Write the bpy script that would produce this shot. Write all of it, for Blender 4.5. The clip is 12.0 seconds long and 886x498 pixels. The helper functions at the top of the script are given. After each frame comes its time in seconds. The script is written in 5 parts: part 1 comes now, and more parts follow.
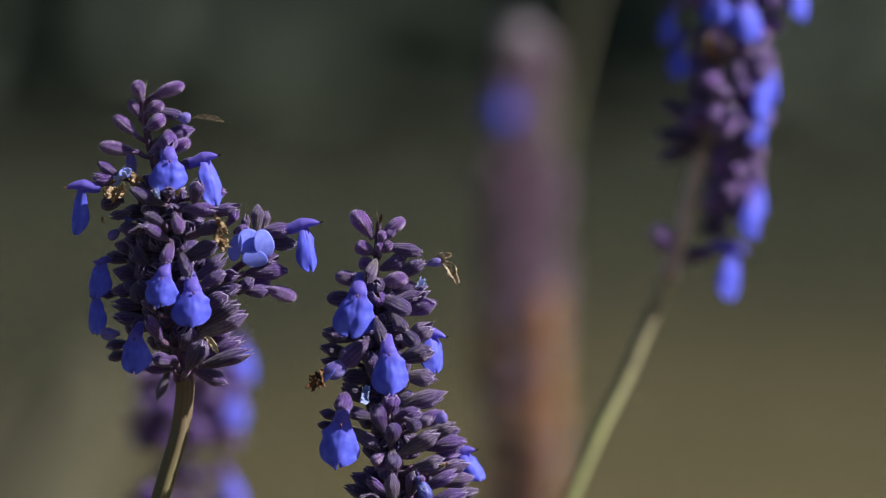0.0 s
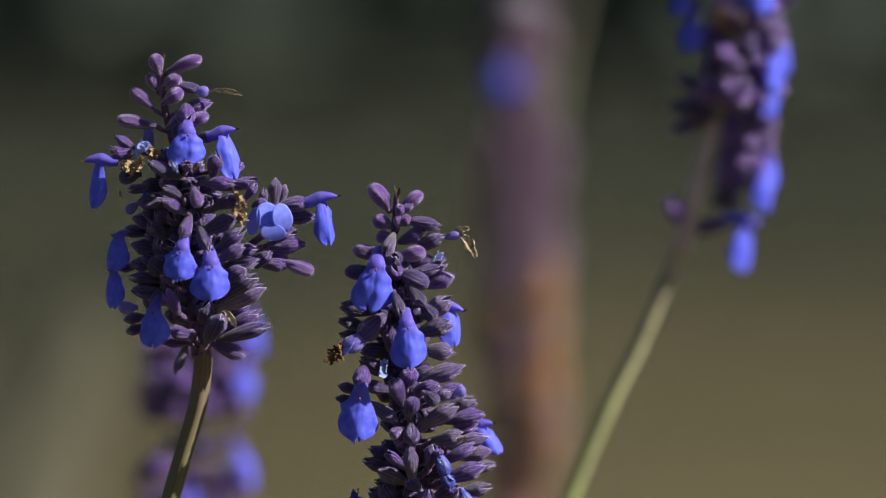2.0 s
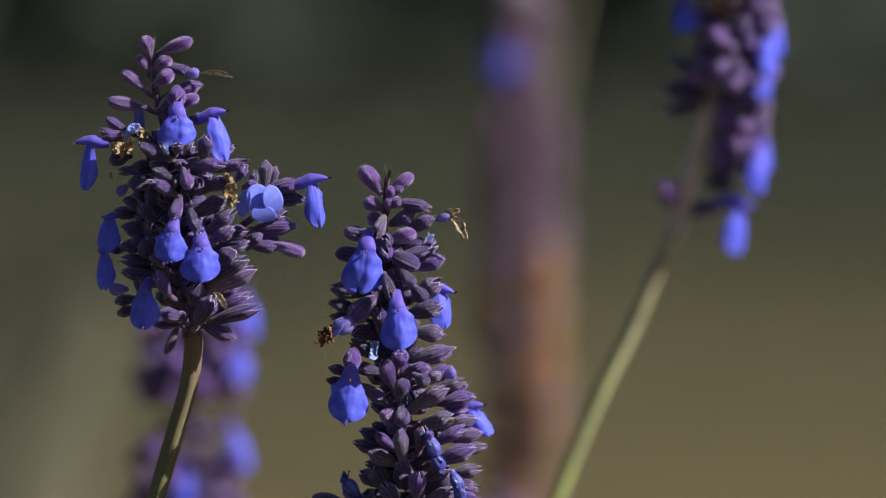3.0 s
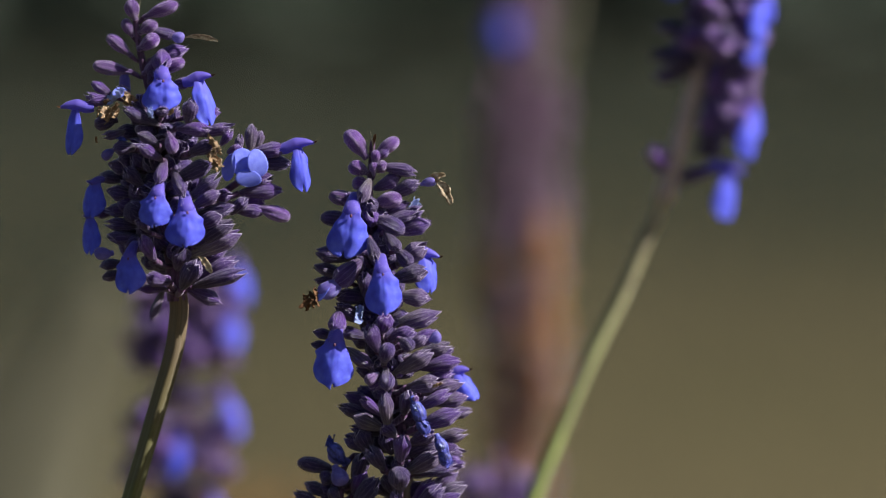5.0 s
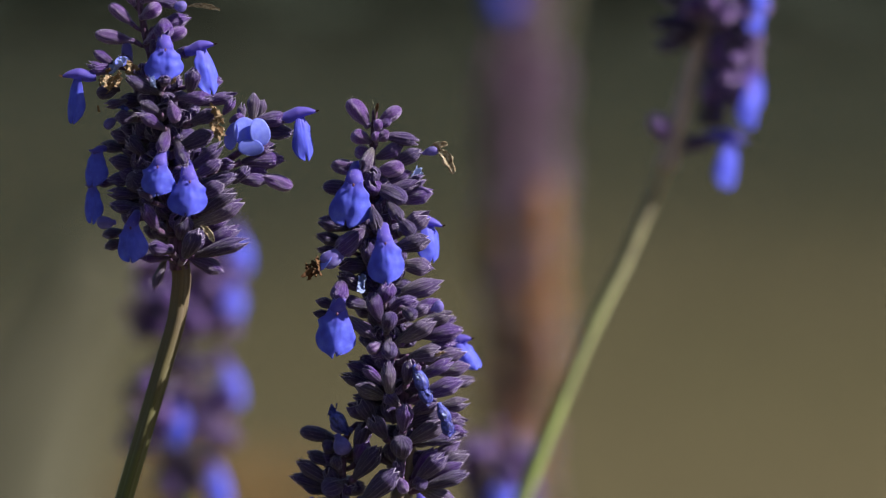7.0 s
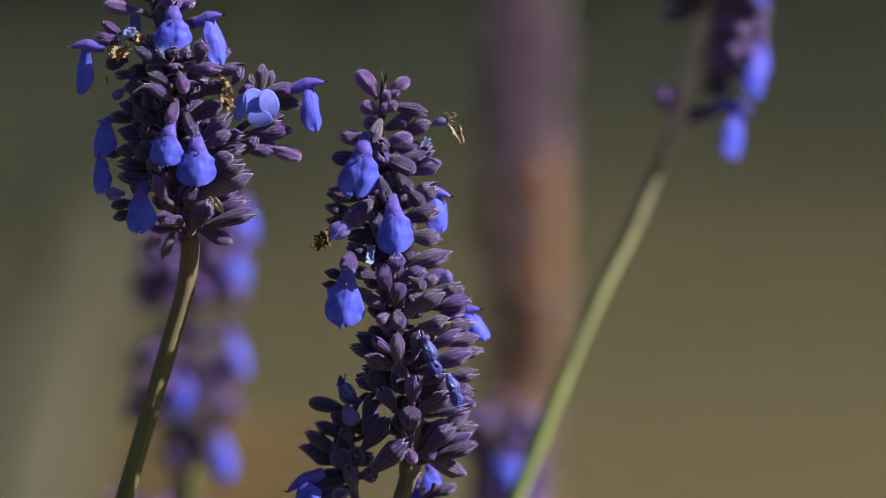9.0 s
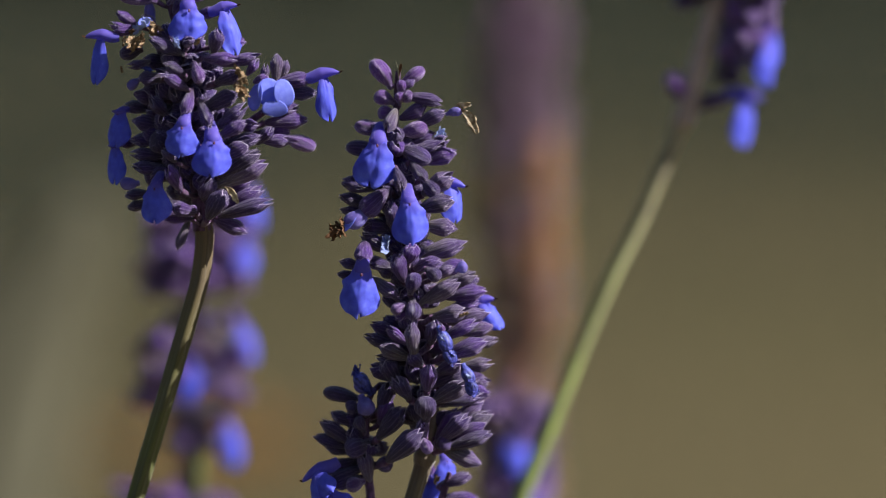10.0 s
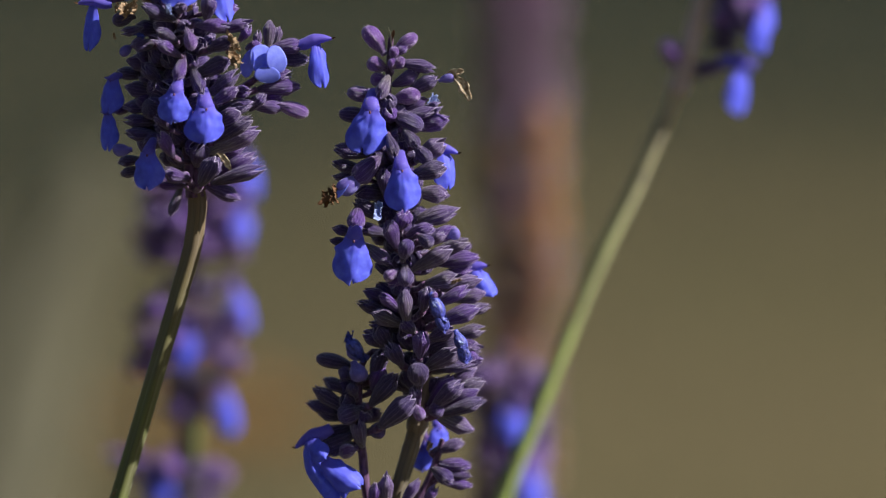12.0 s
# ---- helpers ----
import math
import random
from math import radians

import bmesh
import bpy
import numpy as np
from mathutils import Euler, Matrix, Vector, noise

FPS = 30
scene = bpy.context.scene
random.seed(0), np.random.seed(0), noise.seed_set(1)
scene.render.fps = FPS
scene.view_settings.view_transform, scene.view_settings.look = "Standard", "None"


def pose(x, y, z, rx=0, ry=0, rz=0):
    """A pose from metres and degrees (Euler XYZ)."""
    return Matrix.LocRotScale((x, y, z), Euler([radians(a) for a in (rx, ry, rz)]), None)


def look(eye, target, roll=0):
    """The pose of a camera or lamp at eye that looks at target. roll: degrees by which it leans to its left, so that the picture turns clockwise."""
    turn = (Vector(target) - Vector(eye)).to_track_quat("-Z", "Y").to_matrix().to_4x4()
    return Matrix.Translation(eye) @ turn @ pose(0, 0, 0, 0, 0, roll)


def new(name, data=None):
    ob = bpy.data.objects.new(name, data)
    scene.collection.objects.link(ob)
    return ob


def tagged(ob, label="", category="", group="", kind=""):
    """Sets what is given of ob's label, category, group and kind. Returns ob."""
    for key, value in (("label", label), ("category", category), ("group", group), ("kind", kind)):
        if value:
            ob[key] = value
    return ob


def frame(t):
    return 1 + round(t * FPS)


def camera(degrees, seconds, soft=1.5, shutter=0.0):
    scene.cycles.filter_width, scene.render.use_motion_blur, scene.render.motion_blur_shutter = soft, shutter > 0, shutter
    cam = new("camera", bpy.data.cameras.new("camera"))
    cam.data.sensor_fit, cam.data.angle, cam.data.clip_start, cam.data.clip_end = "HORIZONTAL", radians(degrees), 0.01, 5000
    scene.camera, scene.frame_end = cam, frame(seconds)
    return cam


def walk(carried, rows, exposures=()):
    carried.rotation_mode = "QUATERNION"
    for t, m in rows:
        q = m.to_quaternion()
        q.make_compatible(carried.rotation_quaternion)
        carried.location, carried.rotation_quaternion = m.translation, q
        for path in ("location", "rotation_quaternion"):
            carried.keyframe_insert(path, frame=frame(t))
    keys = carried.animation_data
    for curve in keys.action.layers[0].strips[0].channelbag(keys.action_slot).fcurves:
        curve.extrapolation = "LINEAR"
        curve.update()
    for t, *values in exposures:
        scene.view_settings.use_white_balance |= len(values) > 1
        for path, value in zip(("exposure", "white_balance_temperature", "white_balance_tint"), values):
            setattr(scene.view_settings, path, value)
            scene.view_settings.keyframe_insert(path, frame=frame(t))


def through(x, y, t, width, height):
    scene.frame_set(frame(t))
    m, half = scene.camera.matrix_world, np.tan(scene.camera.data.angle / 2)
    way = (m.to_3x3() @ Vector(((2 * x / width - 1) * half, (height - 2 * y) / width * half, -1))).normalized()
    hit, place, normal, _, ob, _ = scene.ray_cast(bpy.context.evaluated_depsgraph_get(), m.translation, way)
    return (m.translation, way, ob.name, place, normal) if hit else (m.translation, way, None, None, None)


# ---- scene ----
# Camera: a long lens close to a few flowering sage stems, wide open; it tilts down
# slowly while it drifts a few millimetres from side to side.
DEGREES = 14.0
FOCUS = 0.6385
EYE_H = 0.70
DOWN = 0.0409            # tilt below the level at the start, radians
cam = camera(DEGREES, 12.0, soft=1.12)
cam.data.dof.use_dof = True
cam.data.dof.focus_distance = FOCUS - 0.004
cam.data.dof.aperture_fstop = 6.3
PIVOT = 1.064            # distance of the stem that the drift turns about

# seconds, sideways and upward drift in millimetres
SWAY = [
    (0.0, 4.72, -1.67),
    (0.5, 9.13, -3.28),
    (1.0, -3.43, 0.50),
    (1.5, -14.83, 4.74),
    (2.0, -3.18, 0.58),
    (2.5, 10.83, -3.88),
    (3.0, 0.97, -0.45),
    (3.2, -4.53, 0.45),
    (4.8, 6.68, -1.69),
    (5.0, 7.43, -2.30),
    (5.5, -4.23, 1.09),
    (6.0, -8.63, 2.88),
    (6.5, -1.18, 0.57),
    (7.0, 6.38, -2.05),
    (7.2, 6.38, -2.05),
    (8.8, -1.18, -0.40),
    (9.0, 2.57, -1.00),
    (9.5, 3.72, -0.76),
    (10.0, -3.93, 1.48),
    (10.5, -6.23, 2.37),
    (11.0, -0.88, 0.75),
    (11.5, 1.47, -0.21),
    (12.0, -0.73, 0.63),
]


def drift(t, x, z):
    x, z = x / 1000, z / 1000
    tilt = DOWN + 0.004368 * t + z / PIVOT
    turn = -x / PIVOT
    eye = Vector((x, -FOCUS, EYE_H + z))
    way = Vector((math.tan(turn), 1.0, -math.tan(tilt)))
    return look(eye, eye + way)


walk(cam, [(t, drift(t, x, z)) for t, x, z in SWAY])
scene.view_settings.exposure = 0.86

# ---- light: clear sun from the right, and sky ----
SUN_WAY = Vector((0.76, -0.17, 0.62)).normalized()      # towards the sun
sun = new("sun", bpy.data.lights.new("sun", "SUN"))
sun.data.energy, sun.data.angle, sun.data.color = 5.0, radians(0.5), (1.0, 0.965, 0.92)
sun.matrix_world = look(SUN_WAY * 50, (0, 0, 0))
world = bpy.data.worlds.new("sky")
scene.world = world
world.use_nodes = True
sky = world.node_tree.nodes.new("ShaderNodeTexSky")
sky.sky_type, sky.sun_disc = "NISHITA", False
sky.sun_elevation = math.asin(SUN_WAY.z)
sky.sun_rotation = math.atan2(SUN_WAY.x, SUN_WAY.y)
back = world.node_tree.nodes["Background"]
back.inputs["Strength"].default_value = 0.036
world.node_tree.links.new(sky.outputs["Color"], back.inputs["Color"])


# ---- materials ----
class Mat:
    """A node material with a few short ways to wire it."""

    def __init__(self, name, rough=0.6, spec=0.3):
        self.m = bpy.data.materials.new(name)
        self.m.use_nodes = True
        self.t = self.m.node_tree
        self.b = self.t.nodes["Principled BSDF"]
        self.b.inputs["Roughness"].default_value = rough
        self.b.inputs["Specular IOR Level"].default_value = spec

    def node(self, kind, **values):
        n = self.t.nodes.new(kind)
        for k, v in values.items():
            n.inputs[k.replace("_", " ")].default_value = v
        return n

    def link(self, a, b):
        self.t.links.new(a, b)

    def coords(self, which="Object", scale=(1, 1, 1)):
        c = self.t.nodes.new("ShaderNodeTexCoord")
        m = self.t.nodes.new("ShaderNodeMapping")
        m.inputs["Scale"].default_value = scale
        self.link(c.outputs[which], m.inputs["Vector"])
        return m.outputs["Vector"]

    def noise(self, vec, scale, detail=3.0, rough=0.55):
        n = self.node("ShaderNodeTexNoise", Scale=scale, Detail=detail, Roughness=rough)
        self.link(vec, n.inputs["Vector"])
        return n.outputs["Fac"]

    def ramp(self, fac, *stops):
        r = self.t.nodes.new("ShaderNodeValToRGB")
        e = r.color_ramp.elements
        while len(e) < len(stops):
            e.new(0.5)
        for el, (p, col) in zip(e, stops):
            el.position, el.color = p, (*col, 1)
        self.link(fac, r.inputs["Fac"])
        return r.outputs["Color"]

    def mix(self, fac, a, b, blend="MIX"):
        x = self.t.nodes.new("ShaderNodeMix")
        x.data_type, x.blend_type = "RGBA", blend
        for sock, v in ((x.inputs[0], fac), (x.inputs[6], a), (x.inputs[7], b)):
            if isinstance(v, (int, float)):
                sock.default_value = v
            elif isinstance(v, tuple):
                sock.default_value = (*v, 1)
            else:
                self.link(v, sock)
        return x.outputs[2]

    def along(self, axis="Z"):
        c = self.t.nodes.new("ShaderNodeTexCoord")
        s = self.t.nodes.new("ShaderNodeSeparateXYZ")
        self.link(c.outputs["Object"], s.inputs[0])
        return s.outputs[axis]

    def random(self):
        return self.t.nodes.new("ShaderNodeObjectInfo").outputs["Random"]

    def island(self):
        return self.t.nodes.new("ShaderNodeNewGeometry").outputs["Random Per Island"]

    def bump(self, fac, strength, distance):
        b = self.node("ShaderNodeBump", Strength=strength, Distance=distance)
        self.link(fac, b.inputs["Height"])
        self.link(b.outputs["Normal"], self.b.inputs["Normal"])

    def colour(self, c):
        if isinstance(c, tuple):
            self.b.inputs["Base Color"].default_value = (*c, 1)
        else:
            self.link(c, self.b.inputs["Base Color"])

    def sheen(self, weight, tint, rough=0.4):
        self.b.inputs["Sheen Weight"].default_value = weight
        self.b.inputs["Sheen Roughness"].default_value = rough
        self.b.inputs["Sheen Tint"].default_value = (*tint, 1)

    def thin(self, amount, col):
        """Lets some light through, as a petal does."""
        tr = self.t.nodes.new("ShaderNodeBsdfTranslucent")
        if isinstance(col, tuple):
            tr.inputs["Color"].default_value = (*col, 1)
        else:
            self.link(col, tr.inputs["Color"])
        mx = self.t.nodes.new("ShaderNodeMixShader")
        mx.inputs["Fac"].default_value = amount
        self.link(self.b.outputs[0], mx.inputs[1])
        self.link(tr.outputs[0], mx.inputs[2])
        self.link(mx.outputs[0], self.t.nodes["Material Output"].inputs["Surface"])


def calyx_material(name, base, middle, tip, other, downy, ribs=6.5, fuzz=0.35, through=0.10):
    """Downy skin: colour along the length, paler hairy ribs, flecks, and furrow shade painted into the colour."""
    k = Mat(name, 0.40, 0.6)
    body = k.ramp(k.along("Z"), (0.12, base), (0.50, middle), (0.92, tip))
    body = k.mix(k.ramp(k.random(), (0.2, (0, 0, 0)), (1.0, (0.85, 0.85, 0.85))), body, other)
    turn = k.node("ShaderNodeMath")
    turn.operation = "ARCTAN2"
    k.link(k.along("Y"), turn.inputs[0])
    k.link(k.along("X"), turn.inputs[1])
    wobble = k.noise(k.coords("Object", (2, 2, 2)), 2.5, 3.0)
    ang = k.node("ShaderNodeMath")
    ang.operation = "MULTIPLY_ADD"
    k.link(turn.outputs[0], ang.inputs[0])
    ang.inputs[1].default_value = ribs
    k.link(wobble, ang.inputs[2])
    wave = k.node("ShaderNodeMath")
    wave.operation = "SINE"
    k.link(ang.outputs[0], wave.inputs[0])
    rib = k.node("ShaderNodeMath")
    rib.operation = "ABSOLUTE"
    k.link(wave.outputs[0], rib.inputs[0])
    streak = k.noise(k.coords("Object", (11, 11, 1.3)), 3.0, 5.0, 0.65)
    # shade in the furrows, painted as a darker tone between ribs
    body = k.mix(k.ramp(rib.outputs[0], (0.0, (0.30, 0.30, 0.30)), (0.40, (0, 0, 0))), body, tuple(c * 0.5 for c in middle))
    belly = k.noise(k.coords("Object", (1.6, 1.6, 0.9)), 1.3, 2.0)
    body = k.mix(k.ramp(belly, (0.52, (0, 0, 0)), (0.70, (0.45, 0.45, 0.45))), body, base)
    body = k.mix(k.ramp(streak, (0.55, (0, 0, 0)), (0.70, (0.30, 0.30, 0.30))), body, downy)
    # crests of the downy ribs are paled further as painted highlights
    body = k.mix(k.ramp(rib.outputs[0], (0.94, (0, 0, 0)), (1.0, (0.34, 0.34, 0.34))), body, downy)
    frost = k.noise(k.coords("Object", (26, 26, 14)), 2.4, 2.0)
    body = k.mix(k.ramp(frost, (0.64, (0, 0, 0)), (0.78, (0.18, 0.18, 0.18))), body, downy)
    fleck = k.noise(k.coords("Object", (14, 14, 6)), 1.9, 3.0)
    body = k.mix(k.ramp(fleck, (0.44, (0, 0, 0)), (0.60, (0.75, 0.75, 0.75))), body, tuple(c * 0.28 for c in tip))
    k.colour(body)
    k.sheen(fuzz, (0.86, 0.72, 1.0), 0.3)
    hill = k.node("ShaderNodeMath")
    hill.operation = "MULTIPLY_ADD"
    k.link(rib.outputs[0], hill.inputs[0])
    hill.inputs[1].default_value = 0.25
    k.link(streak, hill.inputs[2])
    k.bump(hill.outputs[0], 0.9, 0.0004)
    k.thin(through, (tip[0] * 1.6, tip[1] * 1.5, tip[2] * 1.6))
    return k.m


def petal_material(name, deep, main, light, throat=None, reach=(-0.30, 0.02)):
    k = Mat(name, 0.55, 0.25)
    vein = k.noise(k.coords("Object", (9, 4, 1.2)), 1.6, 4.0)
    blot = k.noise(k.coords("Object", (2.2, 2.2, 2.2)), 2.0, 4.0)
    col = k.ramp(blot, (0.3, deep), (0.52, main), (0.75, light))
    col = k.mix(k.ramp(vein, (0.5, (0, 0, 0)), (0.7, (0.3, 0.3, 0.3))), col, deep)
    col = k.mix(k.ramp(k.random(), (0.0, (0, 0, 0)), (1.0, (0.35, 0.35, 0.35))), col, deep)
    if throat:
        up = k.node("ShaderNodeMapRange")
        up.inputs["From Min"].default_value, up.inputs["From Max"].default_value = reach
        k.link(k.along("Z"), up.inputs["Value"])
        col = k.mix(up.outputs["Result"], col, throat)
    k.colour(col)
    k.sheen(0.25, (0.7, 0.75, 1.0))
    k.bump(vein, 0.2, 0.0001)
    k.thin(0.36, light)
    return k.m


CALYX = calyx_material("downy_calyx", (0.072, 0.044, 0.068), (0.104, 0.029, 0.262), (0.115, 0.027, 0.355),
                       (0.030, 0.010, 0.074), (0.54, 0.38, 0.80))
# olive-based calyx, darkened to paint in the shade of flanks and hollows
SHADED_OLIVE_CALYX = calyx_material("shaded_olive_calyx", (0.062, 0.052, 0.030), (0.042, 0.013, 0.126), (0.050, 0.011, 0.198),
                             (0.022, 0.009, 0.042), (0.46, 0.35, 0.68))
BUD = calyx_material("downy_bud", (0.075, 0.028, 0.13), (0.170, 0.045, 0.34), (0.190, 0.050, 0.42),
                     (0.080, 0.024, 0.150), (0.68, 0.48, 0.88), 2.5, 1.0)
# withered calyx in brighter orange, to paint a spike's sunlit side
SUNLIT_DRY_CALYX = calyx_material("sunlit_withered_calyx", (0.40, 0.24, 0.07), (0.62, 0.44, 0.17), (0.57, 0.40, 0.18),
                           (0.30, 0.18, 0.12), (0.56, 0.40, 0.26), 6.5, 0.4, 0.5)
BROWN_CALYX = calyx_material("brown_calyx", (0.34, 0.225, 0.14), (0.46, 0.33, 0.19), (0.47, 0.335, 0.205),
                             (0.33, 0.22, 0.16), (0.58, 0.44, 0.31), 6.5, 0.4, 0.5)
PALE_CALYX = calyx_material("grey_green_calyx", (0.240, 0.218, 0.130), (0.150, 0.088, 0.215), (0.120, 0.046, 0.300),
                            (0.054, 0.038, 0.064), (0.80, 0.72, 0.85))
DUSTY_CALYX = calyx_material("dusty_mauve_calyx", (0.28, 0.22, 0.19), (0.30, 0.225, 0.25), (0.32, 0.23, 0.30),
                             (0.22, 0.155, 0.17), (0.56, 0.46, 0.52), 6.5, 0.4, 0.5)
BLEACHED_CALYX = calyx_material("bleached_calyx", (0.34, 0.30, 0.28), (0.50, 0.45, 0.46), (0.58, 0.52, 0.55),
                                (0.42, 0.36, 0.38), (0.70, 0.66, 0.66))
LIP = petal_material("blue_petal", (0.085, 0.088, 0.60), (0.130, 0.155, 0.83), (0.24, 0.295, 0.95), (0.140, 0.12, 0.60), (-0.26, 0.0))
HOOD = petal_material("violet_petal", (0.10, 0.082, 0.50), (0.15, 0.13, 0.66), (0.22, 0.20, 0.78), (0.15, 0.11, 0.52), (-0.08, 0.20))
PALE = petal_material("bleached_petal", (0.20, 0.28, 0.60), (0.42, 0.48, 0.78), (0.62, 0.66, 0.85))

SHUT = petal_material("shut_petal", (0.13, 0.09, 0.36), (0.19, 0.15, 0.50), (0.36, 0.36, 0.72))
LOBE = petal_material("pale_blue_petal", (0.17, 0.19, 0.78), (0.25, 0.30, 0.90), (0.36, 0.42, 0.95))

k = Mat("down_hair", 0.5, 0.4)
k.colour((0.74, 0.62, 0.90))
k.thin(0.4, (0.74, 0.62, 0.90))
HAIR = k.m

k = Mat("dried_flower", 0.85, 0.1)
n1 = k.noise(k.coords("Object"), 5.0, 5.0, 0.75)
k.colour(k.ramp(n1, (0.3, (0.16, 0.10, 0.06)), (0.5, (0.33, 0.22, 0.13)), (0.72, (0.55, 0.45, 0.33))))
k.bump(n1, 0.6, 0.0003)
DRIED = k.m
k = Mat("dried_style", 0.85, 0.1)
n1 = k.noise(k.coords("Object"), 1400.0, 5.0, 0.7)
k.colour(k.ramp(n1, (0.35, (0.16, 0.10, 0.06)), (0.5, (0.42, 0.32, 0.21)), (0.68, (0.70, 0.61, 0.47))))
k.bump(n1, 0.6, 0.0003)
DRIED_FINE = k.m
k = Mat("rotted_petal", 0.8, 0.15)
n1 = k.noise(k.coords("Object"), 4.0, 5.0, 0.7)
k.colour(k.ramp(n1, (0.35, (0.05, 0.025, 0.015)), (0.55, (0.14, 0.07, 0.035)), (0.72, (0.30, 0.17, 0.08))))
ROTTED = k.m

k = Mat("wilted_blue_petal", 0.4, 0.4)
n1 = k.noise(k.coords("Object"), 4.5, 5.0, 0.7)
k.colour(k.ramp(n1, (0.36, (0.012, 0.012, 0.04)), (0.50, (0.05, 0.055, 0.30)), (0.64, (0.11, 0.13, 0.55)), (0.78, (0.50, 0.53, 0.80))))
k.bump(n1, 0.5, 0.0003)
WILTED = k.m

k = Mat("stigma", 0.6)
k.colour((0.13, 0.050, 0.085))
STIGMA = k.m


def stem_material(name, low, mid, top, level_low, level_top):
    """Stem bark whose pigment changes with height above the soil."""
    s = Mat(name, 0.6, 0.3)
    mr = s.node("ShaderNodeMapRange")
    mr.inputs["From Min"].default_value, mr.inputs["From Max"].default_value = level_low, level_top
    s.link(s.along("Z"), mr.inputs["Value"])
    col = s.ramp(mr.outputs["Result"], (0.0, low), (0.6, mid), (0.97, top))
    skin = s.t.nodes.new("ShaderNodeAttribute")
    skin.attribute_name = "skin"
    scaled = s.t.nodes.new("ShaderNodeMapping")
    scaled.inputs["Scale"].default_value = (2400, 2400, 45)
    s.link(skin.outputs["Vector"], scaled.inputs["Vector"])
    fine = s.noise(scaled.outputs["Vector"], 1.0, 4.0, 0.6)
    col = s.mix(s.ramp(fine, (0.50, (0, 0, 0)), (0.66, (0.5, 0.5, 0.5))), col, tuple(c * 0.4 for c in mid))
    col = s.mix(s.ramp(fine, (0.34, (0.3, 0.3, 0.3)), (0.44, (0, 0, 0))), col, tuple(min(0.6, c * 2.0 + 0.06) for c in mid))
    big = s.noise(s.coords("Object"), 160.0, 3.0)
    col = s.mix(s.ramp(big, (0.45, (0, 0, 0)), (0.7, (0.5, 0.5, 0.5))), col, (0.10, 0.075, 0.06))
    s.colour(col)
    s.sheen(0.5, (0.95, 0.92, 0.9))
    s.bump(fine, 0.4, 0.0003)
    return s.m


k = Mat("rachis_skin", 0.65, 0.2)
n1 = k.noise(k.coords("Object", (1, 1, 0.3)), 1500.0, 4.0)
k.colour(k.ramp(n1, (0.38, (0.05, 0.023, 0.052)), (0.62, (0.150, 0.078, 0.165))))
k.sheen(0.3, (0.8, 0.7, 0.9))
RACHIS = k.m

k = Mat("green_bract", 0.6, 0.25)
n1 = k.noise(k.coords("Object", (8, 8, 1)), 2.0, 4.0)
k.colour(k.ramp(n1, (0.3, (0.17, 0.165, 0.10)), (0.7, (0.34, 0.32, 0.22))))
k.thin(0.2, (0.2, 0.22, 0.1))
BRACT = k.m


# ---- meshes of the small flower parts ----
def mesh_of(name, verts, faces, mats, slots=None, smooth=True):
    me = bpy.data.meshes.new(name)
    me.from_pydata([tuple(v) for v in verts], [], faces)
    for m in mats:
        me.materials.append(m)
    if slots is not None:
        me.polygons.foreach_set("material_index", slots)
    if smooth:
        me.polygons.foreach_set("use_smooth", [True] * len(me.polygons))
    me.update()
    return me


def rings_to_faces(rings, n, closed_ends=False):
    faces = []
    for r in range(rings - 1):
        for i in range(n):
            j = (i + 1) % n
            faces.append((r * n + i, r * n + j, (r + 1) * n + j, (r + 1) * n + i))
    if closed_ends:
        faces.append(tuple(range(n - 1, -1, -1)))
        faces.append(tuple((rings - 1) * n + i for i in range(n)))
    return faces


def add_hairs(rng, verts, faces, slots, count, length, skin=None, width=0.0022):
    """Fine down standing off the skin: thin slivers at random on the faces that exist so far."""
    skin = skin or list(faces)
    for _ in range(count):
        f = skin[rng.randrange(len(skin))]
        ps = [np.array(verts[i]) for i in f[:4]]
        wts = np.array([rng.random() for _ in ps])
        p = sum(w * q for w, q in zip(wts / wts.sum(), ps))
        out = np.array((p[0], p[1], 0.25 * rng.uniform(-1, 1.4)))
        out = out / (np.linalg.norm(out) + 1e-6)
        out += np.array([rng.gauss(0, 0.35) for _ in range(3)])
        side = np.cross(out, (rng.gauss(0, 1), rng.gauss(0, 1), rng.gauss(0, 1)))
        side = side / (np.linalg.norm(side) + 1e-6) * width
        a = len(verts)
        ln = length * rng.uniform(0.5, 1.3)
        verts += [tuple(p + side), tuple(p - side), tuple(p + out * ln)]
        faces.append((a, a + 1, a + 2))
        slots.append(1)


